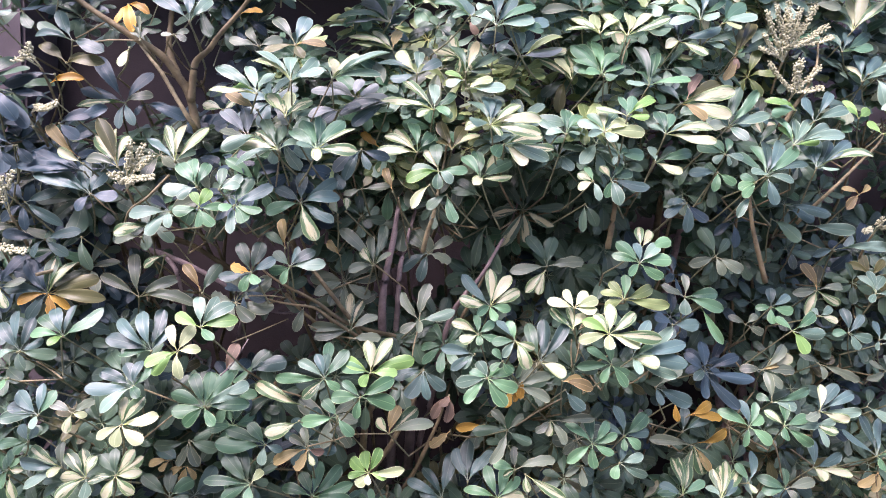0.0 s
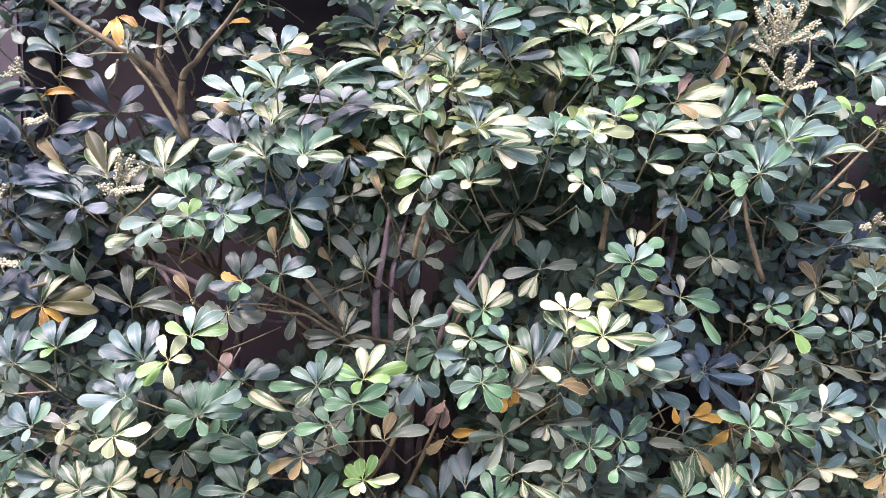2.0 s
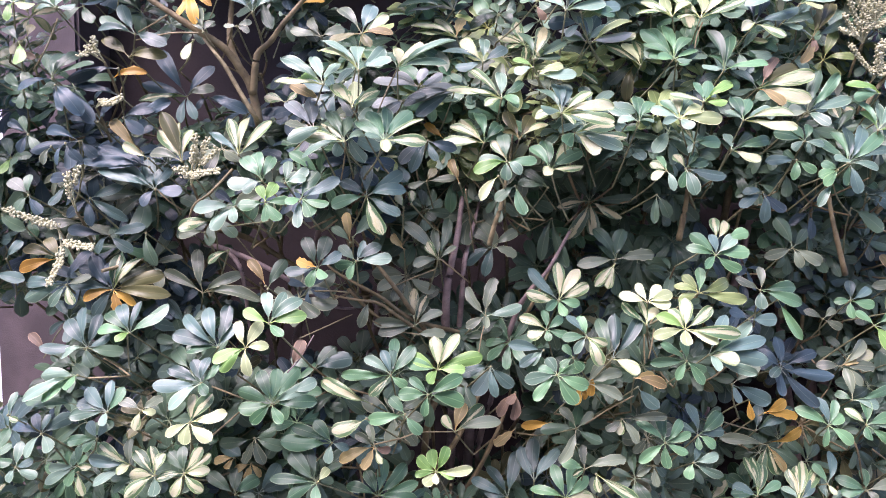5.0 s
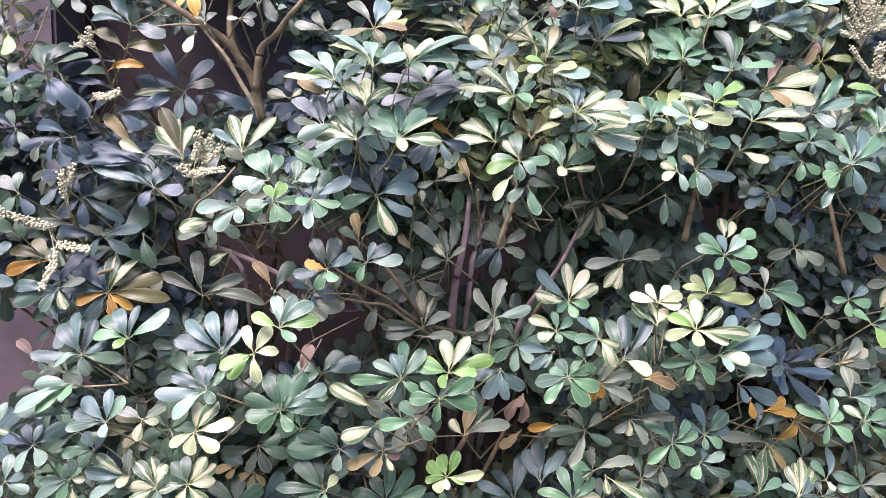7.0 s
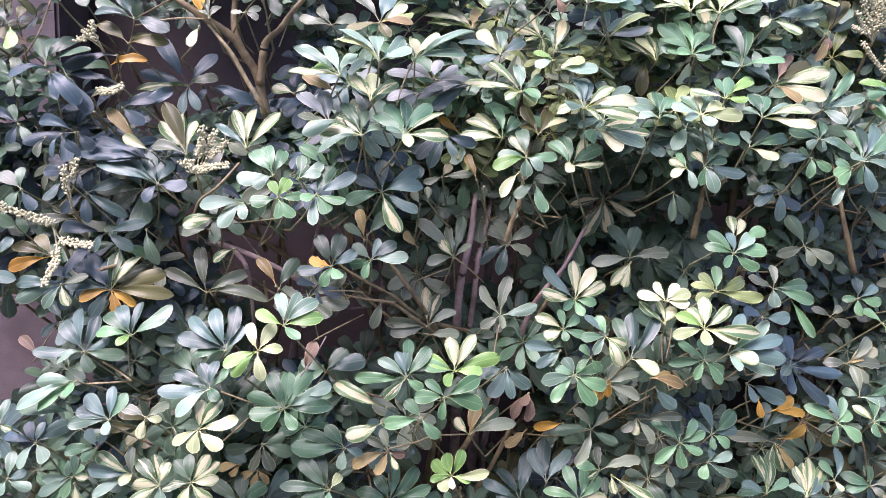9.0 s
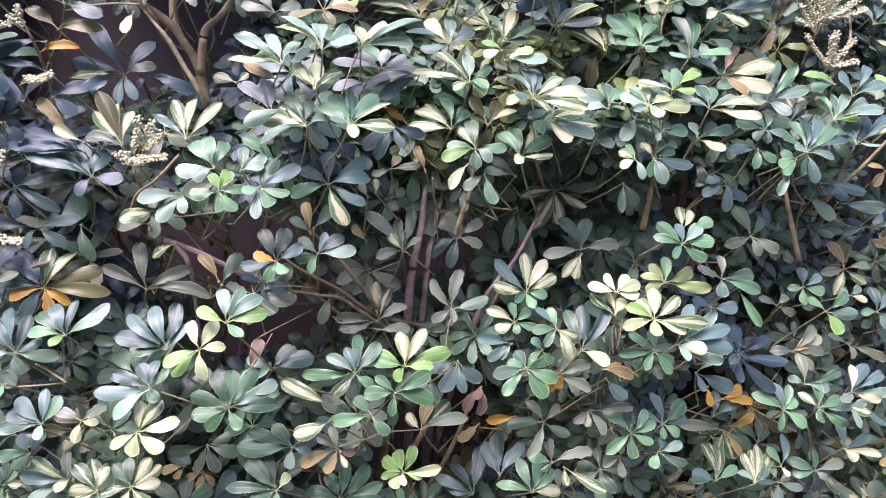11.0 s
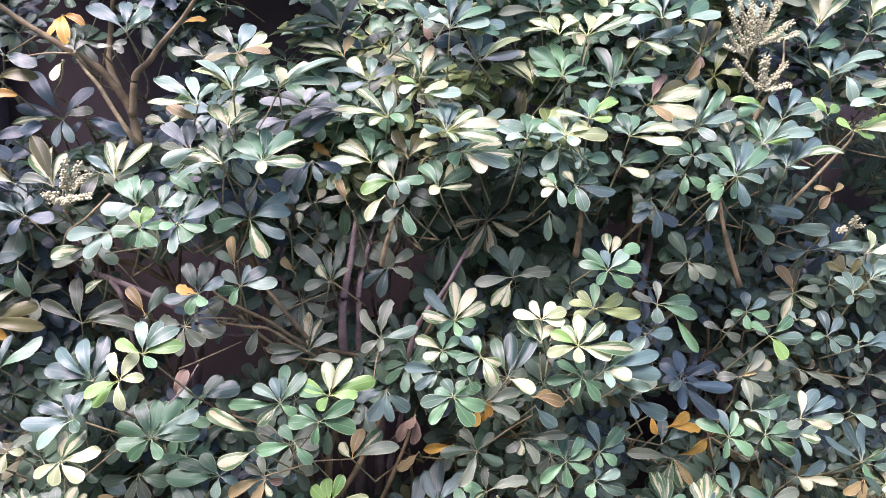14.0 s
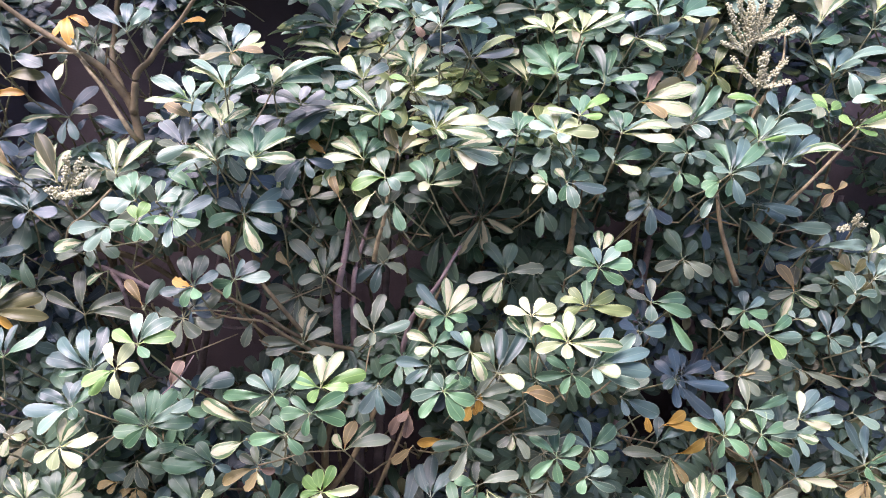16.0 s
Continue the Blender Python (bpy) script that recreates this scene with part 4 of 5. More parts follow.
umbrella("DMMDM", 0.155, 1.648, 0.876, 0, 0.4, -178, -1, 85, 130, 20, 61, 41, 17, 56, -26, -12, 66, -121, -22, 89)
umbrella("MWMM", 0.260, 1.648, 0.899, 0, 0.4, -147, -15, 47, -105, -24, 37, -57, -21, 64, 3, 2, 106)
umbrella("GGGJJJJ", 0.360, 1.646, 0.843, 0, 0.3, 145, 13, 79, 91, 21, 69, 50, 17, 68, 20, 7, 66, -22, -8, 56, -88, -21, 57, -148, -12, 78)
umbrella("BBGBJJ", 0.441, 1.665, 0.856, 0, 0.4, 153, 12, 54, 105, 24, 76, 38, 16, 81, 9, 4, 63, -36, -15, 47, -95, -36, 36)
umbrella("JPPB", 0.427, 1.650, 0.795, 0, 0.3, -116, -19, 40, -23, -9, 72, 16, 6, 62, 67, 20, 37)
umbrella("BBBB", 0.062, 1.707, 0.727, 0, 0.7, 114, 33, 89, 87, 35, 106, 49, 28, 76, 44, 26, 101)
umbrella("JGGJW", 0.134, 1.677, 0.697, 0, 0.6, 168, 8, 86, 111, 30, 83, 72, 31, 76, 36, 20, 77, 0, 0, 67)
umbrella("JVMM", 0.174, 1.643, 0.781, 0, 0.4, 165, 7, 56, -165, -33, 39, 91, 25, 55, 12, 6, 100)
umbrella("WW", 0.196, 1.619, 0.779, 0, 0.2, -30, -9, 110, -82, -17, 41)
umbrella("MMB", 0.338, 1.659, 0.784, 0, 0.3, -154, -10, 48, -85, -21, 48, -39, -14, 34)
umbrella("SSSSSSB", 0.669, 1.759, 0.993, 0, 0.3, 90, 21, 79, 22, 8, 101, -8, -3, 129, -48, -16, 122, -92, -21, 68, 137, 15, 66, -163, -47, 63)
umbrella("OO", 0.652, 1.811, 0.865, 0, 0.2, -5, -1, 86, 27, 8, 68)
umbrella("O", 0.603, 1.779, 0.909, 0, 0.1, -85, -13, 50)
umbrella("BBD", 0.636, 1.814, 0.820, 0, 0.4, 76, 25, 67, 28, 8, 112, 31, 14, 64)
umbrella("O", 0.702, 1.882, 0.767, 0, 0.1, 22, 5, 89)
umbrella("VVDTM", 0.677, 1.842, 0.771, 0, 0.3, -112, -20, 74, -76, -21, 75, -32, -12, 83, -60, -19, 76, 172, 3, 122)
umbrella("JBGJJJ", 0.777, 1.736, 0.857, 0, 0.3, 153, 10, 86, 105, 21, 70, 66, 20, 67, 32, 12, 46, -113, -20, 53, -38, -14, 67)
umbrella("JVJJPG", 0.864, 1.731, 0.861, 0, 0.4, 84, 25, 66, 142, 16, 59, -100, -45, 41, -35, -15, 79, 2, 1, 89, 18, 8, 69)
umbrella("WBBPWM", 0.966, 1.757, 0.891, 0, 0.5, 72, 28, 73, 44, 21, 95, 22, 12, 109, -1, -1, 107, -15, -8, 76, -172, -39, 75)
umbrella("WPP", 0.947, 1.747, 0.862, 0, 0.4, -18, -8, 63, -65, -23, 64, 7, 3, 60)
umbrella("GGMP", 0.844, 1.758, 0.914, 0, 0.4, 16, 8, 108, 160, 38, 40, 92, 25, 79, -12, -6, 63)
umbrella("MMWTMM", 0.844, 1.818, 0.984, 0, 0.3, 179, 1, 60, 43, 15, 96, 21, 8, 94, 17, 6, 48, -1, -0, 87, -44, -15, 68)
umbrella("MMM", 0.999, 1.829, 0.999, 0, 0.3, -23, -9, 112, -79, -21, 42, 155, 9, 54)
umbrella("JJPL", 0.892, 1.760, 1.098, 0, 0.3, 137, 15, 52, 33, 12, 80, -4, -1, 86, -60, -19, 66)
umbrella("BBPPG", 1.075, 1.825, 1.081, 0, 0.4, 93, 25, 69, 43, 18, 70, -15, -7, 61, -68, -24, 49, -176, -2, 44)
umbrella("PPB", 1.163, 1.835, 1.061, 0, 0.3, 22, 8, 47, -114, -20, 30, 98, 21, 53)
umbrella("BBBJJ", 1.195, 1.879, 0.730, 0, 0.5, 101, 28, 118, 141, 19, 107, 68, 27, 111, -131, -68, 65, 19, 10, 75)
umbrella("BBWW", 0.975, 1.794, 0.730, 0, 0.3, 85, 21, 75, 21, 8, 87, -10, -4, 102, -45, -43, 42)
umbrella("BVVVGG", 0.619, 1.757, 0.672, 0, 0.8, 160, 15, 62, 98, 38, 98, 84, 38, 98, 65, 36, 87, 23, 17, 73, 177, 2, 65)
umbrella("VVWVBP", 0.716, 1.751, 0.663, 0, 0.8, 94, 38, 79, 76, 37, 89, 65, 36, 106, 42, 28, 105, 38, 26, 70, 145, 39, 47)
umbrella("GGMMG", 0.907, 1.802, 0.669, 0, 0.3, 159, 8, 79, 89, 21, 54, 13, 5, 84, -38, -46, 33, -175, -2, 64)
umbrella("TT", 1.227, 1.919, 0.672, 0, 0.2, -150, -9, 76, -115, -16, 61)
umbrella("BGW", 0.791, 1.763, 0.701, 0, 0.5, 72, 28, 84, 118, 26, 55, -57, -41, 30)
umbrella("PD", 1.173, 1.894, 0.864, 0, 0.3, -31, -11, 74, 69, 20, 52)
umbrella("BBBS", 0.595, 1.698, 1.423, 0, 0.2, -149, -9, 67, -178, -1, 48, -96, -17, 75, -44, -12, 66)
umbrella("BJJG", 0.659, 1.673, 1.496, 0, 0.3, -178, -1, 71, -107, -20, 52, -36, -13, 50, 138, 15, 34)
umbrella("JJG", 0.748, 1.664, 1.471, 0, 0.3, -163, -6, 47, -136, -15, 52, 155, 9, 40)
umbrella("P", 0.741, 1.671, 1.439, 0, 0.2, -128, -14, 67)
umbrella("BG", 0.779, 1.673, 1.485, 0, 0.1, -78, -13, 71, -107, -12, 52)
umbrella("B", 0.853, 1.737, 1.418, 0, 0.3, -12, -5, 114)
umbrella("B", 0.878, 1.769, 1.407, 0, 0.3, -23, -9, 69)
umbrella("D", 0.837, 1.772, 1.384, 0, 0.2, -39, -11, 89)
umbrella("P", 0.954, 1.820, 1.368, 0, 0.3, -7, -3, 125)
umbrella("B", 1.079, 1.830, 1.347, 0, 0.2, -119, -15, 44)
umbrella("PB", 1.035, 1.838, 1.302, 0, 0.2, 1, 0, 143, -164, -5, 60)
umbrella("MDDMM", 0.685, 1.742, 1.290, 0, 0.2, -163, -5, 73, 113, 16, 83, 49, 13, 59, -72, -16, 52, -30, -9, 75)
umbrella("MMGGP", 0.600, 1.714, 1.191, 0, 0.4, 153, 12, 63, 85, 25, 60, 5, 2, 83, -19, -9, 97, -95, -25, 47)
umbrella("J", 0.638, 1.709, 1.169, 0, 0.1, -62, -12, 106)
umbrella("SBB", 0.558, 1.676, 1.128, 0, 0.3, 155, 9, 47, 0, 0, 65, -108, -20, 36)
umbrella("MMM", 0.799, 1.819, 1.105, 0, 0.3, 155, 9, 50, 36, 13, 42, -27, -10, 50)
umbrella("JBBJJ", 0.852, 1.793, 1.155, 0, 0.3, -176, -2, 42, 84, 21, 52, 30, 11, 61, -11, -4, 58, -91, -21, 45)
umbrella("TQMMWV", 1.012, 1.870, 1.190, 0, 0.3, 112, 20, 82, 75, 21, 73, -173, -3, 69, 6, 2, 72, -34, -12, 67, -124, -18, 81)
umbrella("WPP", 0.993, 1.820, 1.127, 0, 0.3, -15, -6, 50, 108, 38, 27, 32, 12, 44)
umbrella("PPPPP", 1.141, 1.821, 1.187, 0, 0.4, 131, 20, 62, 96, 25, 64, 55, 21, 58, -149, -40, 50, -0, 0, 55)
umbrella("TTT", 1.130, 1.891, 1.449, 0, 0.3, -136, -15, 60, 40, 14, 42, 161, 7, 49)
# dark looks here stand in for shade from above
umbrella("SDDDD", -0.974, 1.498, 1.675, 0, 0.7, -159, -14, 72, 123, 31, 88, 89, 35, 77, 54, 30, 85, 26, 18, 91)
umbrella("SSS", -0.966, 1.495, 1.661, 0, 0.2, -66, -16, 64, -45, -12, 98, -43, -4, 117)
umbrella("DL", -1.036, 1.490, 1.750, 0, 0.5, 138, 20, 61, -78, -28, 57)
umbrella("QQ", -1.042, 1.524, 1.769, 0, 0.5, 86, 29, 37, -121, -25, 49)
umbrella("K", -1.055, 1.524, 1.742, 0, 0.2, -28, -8, 39)
umbrella("SS", -0.925, 1.506, 1.544, 0, 0.3, -169, -4, 106, 163, 7, 81)
umbrella("M", -0.973, 1.483, 1.531, 0, 0.2, -106, -17, 42)
umbrella("SSS", -0.942, 1.484, 1.538, 0, 0.2, -103, -17, 52, -72, -16, 60, -45, -12, 63)
umbrella("S", -0.924, 1.515, 1.545, 0, 0.2, -43, -12, 53)
umbrella("B", -0.935, 1.473, 1.450, 0, 0.3, -129, -17, 56)
umbrella("S", -0.925, 1.508, 1.463, 0, 0.3, 178, 1, 69)
umbrella("QQO", -1.015, 1.564, 1.289, 0, 0.3, 165, 6, 91, 130, 17, 61, -164, -6, 91)
umbrella("BPPWSM", -0.975, 1.522, 1.234, 0, 0.3, 177, 1, 91, -161, -7, 95, -122, -18, 58, -64, -19, 50, 59, 18, 87, 18, 7, 56)
umbrella("B", -1.100, 1.510, 1.292, 0, 0.3, 55, 18, 50)
umbrella("B", -1.130, 1.510, 1.258, 0, 0.3, -9, -4, 74)
umbrella("B", -0.919, 1.484, 1.099, 0, 0.4, 177, 1, 101)
umbrella("PPJJ", -0.902, 1.425, 1.056, 0, 0.4, -179, -0, 78, -156, -11, 117, -142, -16, 84, -81, -67, 49)
umbrella("D", -0.902, 1.429, 0.991, 0, 0.3, 176, 2, 117)
umbrella("SSBBPP", -1.010, 1.465, 0.919, 0, 0.4, 165, 7, 66, 121, 22, 49, 74, 24, 44, 30, 13, 73, -118, -23, 55, -53, -21, 45)
umbrella("PPJWJG", -0.955, 1.500, 0.836, 0, 0.4, -175, -2, 64, -153, -12, 75, -113, -23, 45, -4, -2, 31, 50, 20, 28, 103, 25, 42)
umbrella("W", -0.946, 1.486, 0.827, 0, 0.2, -70, -16, 52)
umbrella("PBPP", -1.063, 1.455, 0.849, 0, 0.4, -18, -8, 54, 21, 9, 38, 90, 25, 55, -111, -24, 32)
umbrella("K", -1.032, 1.526, 1.083, 0, 0.2, 137, 12, 60)
umbrella("PW", -1.058, 1.431, 0.970, 0, 0.4, 79, 25, 50, -23, -10, 27)
umbrella("GDPBP", 1.198, 1.842, 1.851, 0, 0.7, 125, 38, 66, 88, 25, 110, 29, 15, 110, 8, 4, 112, -10, -7, 74)
umbrella("YYL", 1.194, 1.822, 1.887, 0, 0.6, 57, 28, 95, 39, 22, 91, 16, 6, 112)
umbrella("P", 1.098, 1.812, 1.756, 0, 0.4, 16, 2, 132)
umbrella("BBP", 1.121, 1.815, 1.745, 0, 0.3, -7, -3, 81, -59, -18, 57, -86, -21, 81)
umbrella("WW", 1.288, 1.839, 1.727, 0, 0.3, -173, -3, 86, -160, -8, 50)
umbrella("O", 1.274, 1.884, 1.737, 0, 0.2, 16, 5, 86)
umbrella("LLYL", 1.126, 1.792, 1.601, 0, 0.5, 112, 38, 52, 23, 5, 112, 5, 3, 140, -24, -12, 54)
umbrella("PY", 1.182, 1.776, 1.662, 0, 0.4, -179, -1, 72, -12, -5, 69)
umbrella("G", 1.248, 1.819, 1.693, 0, 0.4, 179, 0, 82)
umbrella("YY", 1.174, 1.818, 1.291, 0, 0.3, 71, 20, 68, 12, 4, 74)
umbrella("BM", 1.253, 1.844, 1.268, 0, 0.2, 30, 9, 68, -0, -0, 93)
umbrella("BPPP", 1.191, 1.827, 1.223, 0, 0.5, 89, 29, 54, 41, 20, 77, 7, 4, 92, -18, -9, 110)
umbrella("BB", 1.168, 1.836, 1.049, 0, 0.3, 20, 7, 84, -7, -3, 110)
umbrella("PPP", 1.342, 1.895, 1.022, 0, 0.3, 120, 19, 56, 21, 8, 60, -44, -15, 46)
umbrella("MMMM", 1.220, 1.893, 0.964, 0, 0.3, -159, -8, 62, -3, -1, 83, 80, 21, 45, 149, 11, 49)
umbrella("MVM", 1.309, 1.917, 0.884, 0, 0.3, 159, 8, 63, -100, -21, 48, -12, -4, 69)
umbrella("MMMM", 1.261, 1.817, 0.801, 0, 0.3, 134, 16, 63, 63, 19, 73, 3, 1, 72, -35, -13, 60)
umbrella("BP", 1.214, 1.881, 0.724, 0, 0.3, 27, 10, 101, -8, -3, 88)
umbrella("WWBP", 1.288, 1.844, 0.679, 0, 0.3, -170, -4, 66, -154, -10, 54, -53, -17, 53, -6, -2, 66)
umbrella("DGG", 1.260, 1.883, 0.554, 0, 0.5, 113, 27, 67, 39, 19, 87, 13, 7, 101)
umbrella("W", -0.218, 1.561, 1.403, 0, 0.2, 90, 17, 32)
umbrella("W", -0.233, 1.540, 1.396, 0, 0.2, 115, 16, 34)
umbrella("YLYYL", -1.034, 1.472, 1.827, 0, 0.5, 151, 15, 58, 105, 28, 56, 54, 24, 58, -8, -4, 46, -87, -29, 49)
umbrella("ABPAP", 0.179, 1.667, 1.770, 0, 0.4, 155, 11, 69, 101, 25, 75, 37, 16, 73, 11, 5, 107, 165, 7, 49)
umbrella("GJGJGGJP", 0.374, 1.657, 1.726, 0, 0.6, 122, 28, 104, 95, 32, 105, 51, 26, 79, 22, 13, 62, 147, 19, 79, 171, 6, 57, 94, 32, 69, -31, -52, 46)
umbrella("QD", 0.310, 1.782, 1.736, 0, 0.2, -103, -17, 94, -144, -10, 78)
umbrella("DMDD", -1.053, 1.522, 1.657, 0, 0.2, 141, 11, 58, 90, 17, 44, -29, -9, 49, -90, -17, 43)
umbrella("SDDS", -1.045, 1.519, 1.561, 0, 0.2, 149, 9, 58, 118, 15, 49, -52, -14, 46, -106, -17, 44)
umbrella("DDSD", -1.016, 1.468, 1.429, 0, 0.2, 145, 10, 60, 97, 17, 47, -50, -13, 52, -125, -14, 42)
umbrella("DDD", -0.993, 1.665, 1.875, 0, 0.6, -136, -22, 59, -52, -25, 66, 107, -52, 48)
umbrella("O", -0.467, 1.621, 1.855, 0, 0.4, 7, 3, 53)
umbrella("DDDDDDDDD", -0.014, 1.824, 1.877, 0, 0.8, -147, -45, 54, -33, -45, 54, 104, 38, 54, -31, -22, 66, -151, -21, 90, 169, 9, 54, -86, -49, 49, 17, 3, 40, 64, 38, 43)
umbrella("DDDDDDDD", -0.197, 1.682, 1.389, 0, 0.4, -154, -10, 67, -90, -22, 53, -9, -4, 60, 68, 20, 56, 143, 14, 50, -45, -27, 40, 27, 17, 50, 100, 11, 53)
umbrella("DDDDDDDD", 0.955, 1.925, 1.758, 0, 0.5, -143, -17, 58, 169, 6, 58, -11, -6, 58, 113, 25, 66, -101, -34, 48, -50, -20, 56, 26, 6, 56, 78, 16, 50)
umbrella("DDDDDDDD", 1.067, 1.974, 1.459, 0, 0.5, 154, 12, 54, 27, 13, 52, -158, -11, 63, -9, -5, 71, 113, 25, 69, -114, -26, 54, -56, -36, 48, 65, 18, 58)
umbrella("DDDDDDD", -0.875, 1.626, 1.049, 0, 0.4, 44, 16, 57, 158, 9, 52, -136, -16, 57, -46, -16, 56, 100, 22, 53, -99, -29, 45, -1, 3, 49)
umbrella("PPPPP", -0.966, 1.507, 1.825, 0, 0.8, 140, 27, 47, 48, -47, 51, 179, 1, 42, 11, 9, 42, 96, 36, 44)
umbrella("LDDDDDDD", -1.126, 1.580, 1.516, 0, 0.4, -107, -44, 55, 53, 18, 74, 153, 10, 44, -34, -48, 51, -70, -33, 46, 6, -6, 52, 110, 9, 50, -151, -17, 46)
umbrella("DDDDMDD", 0.982, 1.987, 1.297, 0, 0.4, -143, -14, 60, 14, 6, 48, 147, 12, 44, -18, -7, 75, -77, -21, 65, 66, 15, 48, 109, 12, 44)
umbrella("PYYY", 1.301, 1.884, 1.803, 0, 0.6, 140, 21, 62, 103, 30, 61, -68, -50, 49, -136, -23, 56)

# ---- flower heads: stalks set with round buds ----
def flower_head(x, y, z):
    bm = bmesh.new()
    tube(bm, [(0, 0.06, -0.07), (0, 0.03, -0.03), (0, 0, 0)], 0.0035, 0.003, 6, 4)
    bush = shrub_at(x)
    CENTRES.append(Vector((x, y + 0.04, z)))
    ob = part("flower_head", bm, STEM, bush, "spikes of small cream flower buds")
    ob.location = Vector((x, y, z)) - bush.location
    return ob


def ico():
    bm = bmesh.new()
    bmesh.ops.create_icosphere(bm, subdivisions=1, radius=1.0)
    out = [tuple(v.co) for v in bm.verts], [tuple(v.index for v in f.verts) for f in bm.faces]
    bm.free()
    return out


ICO = ico()


def spike(head, bead, a, b):
    """One spike from a to b, with buds in whorls round it."""
    home = head.location + head.parent.location
    CENTRES.append(Vector(b) + Vector((0, 0.04, 0)))
    a, b = Vector(a) - home, Vector(b) - home
    rng = random.Random(int(b.x * 10000))
    bm = bmesh.new()
    sag = Vector((0, 0, -0.05 * (b - a).length))
    tube(bm, [Vector((0, 0, 0)), a, a.lerp(b, 0.5) + sag, b], 0.0017, 0.0012, 5, 4)
    n = max(5, int((b - a).length / (bead * 1.5)))
    for i in range(n):
        c = a.lerp(b, (i + 0.5) / n) + sag * (1 - abs(2 * i / n - 1))
        for k in range(5):
            t = 1.26 * k + 0.8 * i + rng.uniform(-0.4, 0.4)
            r = bead * rng.uniform(0.55, 1.15)
            off = Vector((math.cos(t), 0.7 * math.sin(t), math.sin(t))) * bead * rng.uniform(0.9, 2.4)
            vs = [bm.verts.new(c + off + r * Vector(v)) for v in ICO[0]]
            for q in ICO[1]:
                bm.faces.new([vs[h] for h in q])
    for f in bm.faces:
        f.smooth = True
    part("spike", bm, BUD, head)


head = flower_head(-0.686, 1.512, 1.451)
spike(head, 0.0034, (-0.672, 1.484, 1.492), (-0.656, 1.469, 1.550))
spike(head, 0.0034, (-0.655, 1.486, 1.492), (-0.614, 1.470, 1.521))
spike(head, 0.0034, (-0.684, 1.483, 1.480), (-0.701, 1.462, 1.481))
spike(head, 0.0034, (-0.667, 1.484, 1.474), (-0.610, 1.469, 1.477))
spike(head, 0.0034, (-0.678, 1.483, 1.468), (-0.682, 1.453, 1.469))
spike(head, 0.0033, (-0.661, 1.485, 1.498), (-0.637, 1.490, 1.546))
spike(head, 0.0034, (-0.676, 1.483, 1.468), (-0.642, 1.456, 1.469))
head = flower_head(0.884, 1.785, 1.690)
spike(head, 0.0034, (0.876, 1.765, 1.708), (0.807, 1.736, 1.769))
spike(head, 0.0034, (0.884, 1.767, 1.708), (0.883, 1.754, 1.773))
spike(head, 0.0034, (0.889, 1.769, 1.715), (0.899, 1.760, 1.784))
spike(head, 0.0034, (0.892, 1.770, 1.716), (0.951, 1.770, 1.768))
spike(head, 0.0034, (0.895, 1.770, 1.706), (0.959, 1.766, 1.715))
head = flower_head(0.871, 1.803, 1.786)
spike(head, 0.0034, (0.844, 1.778, 1.795), (0.794, 1.743, 1.842))
spike(head, 0.0034, (0.853, 1.782, 1.810), (0.806, 1.754, 1.900))
spike(head, 0.0034, (0.870, 1.788, 1.825), (0.834, 1.763, 1.917))
spike(head, 0.0034, (0.869, 1.786, 1.811), (0.873, 1.769, 1.898))
spike(head, 0.0034, (0.878, 1.789, 1.818), (0.903, 1.779, 1.915))
spike(head, 0.0034, (0.886, 1.792, 1.826), (0.948, 1.792, 1.925))
spike(head, 0.0034, (0.886, 1.791, 1.819), (0.978, 1.791, 1.876))
spike(head, 0.0034, (0.894, 1.794, 1.827), (0.993, 1.791, 1.847))
spike(head, 0.0034, (0.868, 1.800, 1.842), (0.882, 1.791, 1.953))
spike(head, 0.0034, (0.845, 1.779, 1.802), (0.782, 1.735, 1.806))
spike(head, 0.0034, (0.890, 1.816, 1.846), (0.924, 1.798, 1.878))
head = flower_head(-0.942, 1.514, 1.394)
spike(head, 0.0033, (-0.925, 1.465, 1.423), (-0.926, 1.457, 1.476))
spike(head, 0.0033, (-0.921, 1.466, 1.447), (-0.903, 1.458, 1.484))
head = flower_head(-0.980, 1.511, 1.351)
spike(head, 0.0034, (-0.956, 1.463, 1.364), (-1.048, 1.439, 1.401))
spike(head, 0.0034, (-0.962, 1.462, 1.367), (-1.008, 1.440, 1.386))
spike(head, 0.0034, (-0.940, 1.463, 1.329), (-0.871, 1.447, 1.321))
spike(head, 0.0034, (-0.947, 1.463, 1.305), (-0.968, 1.443, 1.242))
spike(head, 0.0034, (-0.949, 1.463, 1.317), (-0.943, 1.444, 1.277))
head = flower_head(-0.880, 1.537, 1.717)
spike(head, 0.0031, (-0.866, 1.488, 1.724), (-0.890, 1.479, 1.740))
spike(head, 0.0031, (-0.872, 1.489, 1.737), (-0.873, 1.482, 1.758))
spike(head, 0.0031, (-0.883, 1.487, 1.725), (-0.901, 1.476, 1.722))
head = flower_head(-0.913, 1.556, 1.623)
spike(head, 0.0033, (-0.874, 1.508, 1.622), (-0.818, 1.483, 1.633))
spike(head, 0.0033, (-0.877, 1.509, 1.628), (-0.829, 1.481, 1.623))
head = flower_head(1.150, 1.855, 1.343)
spike(head, 0.003, (1.122, 1.817, 1.358), (1.077, 1.776, 1.353))
spike(head, 0.003, (1.139, 1.822, 1.365), (1.136, 1.791, 1.386))
spike(head, 0.003, (1.147, 1.824, 1.361), (1.152, 1.795, 1.365))


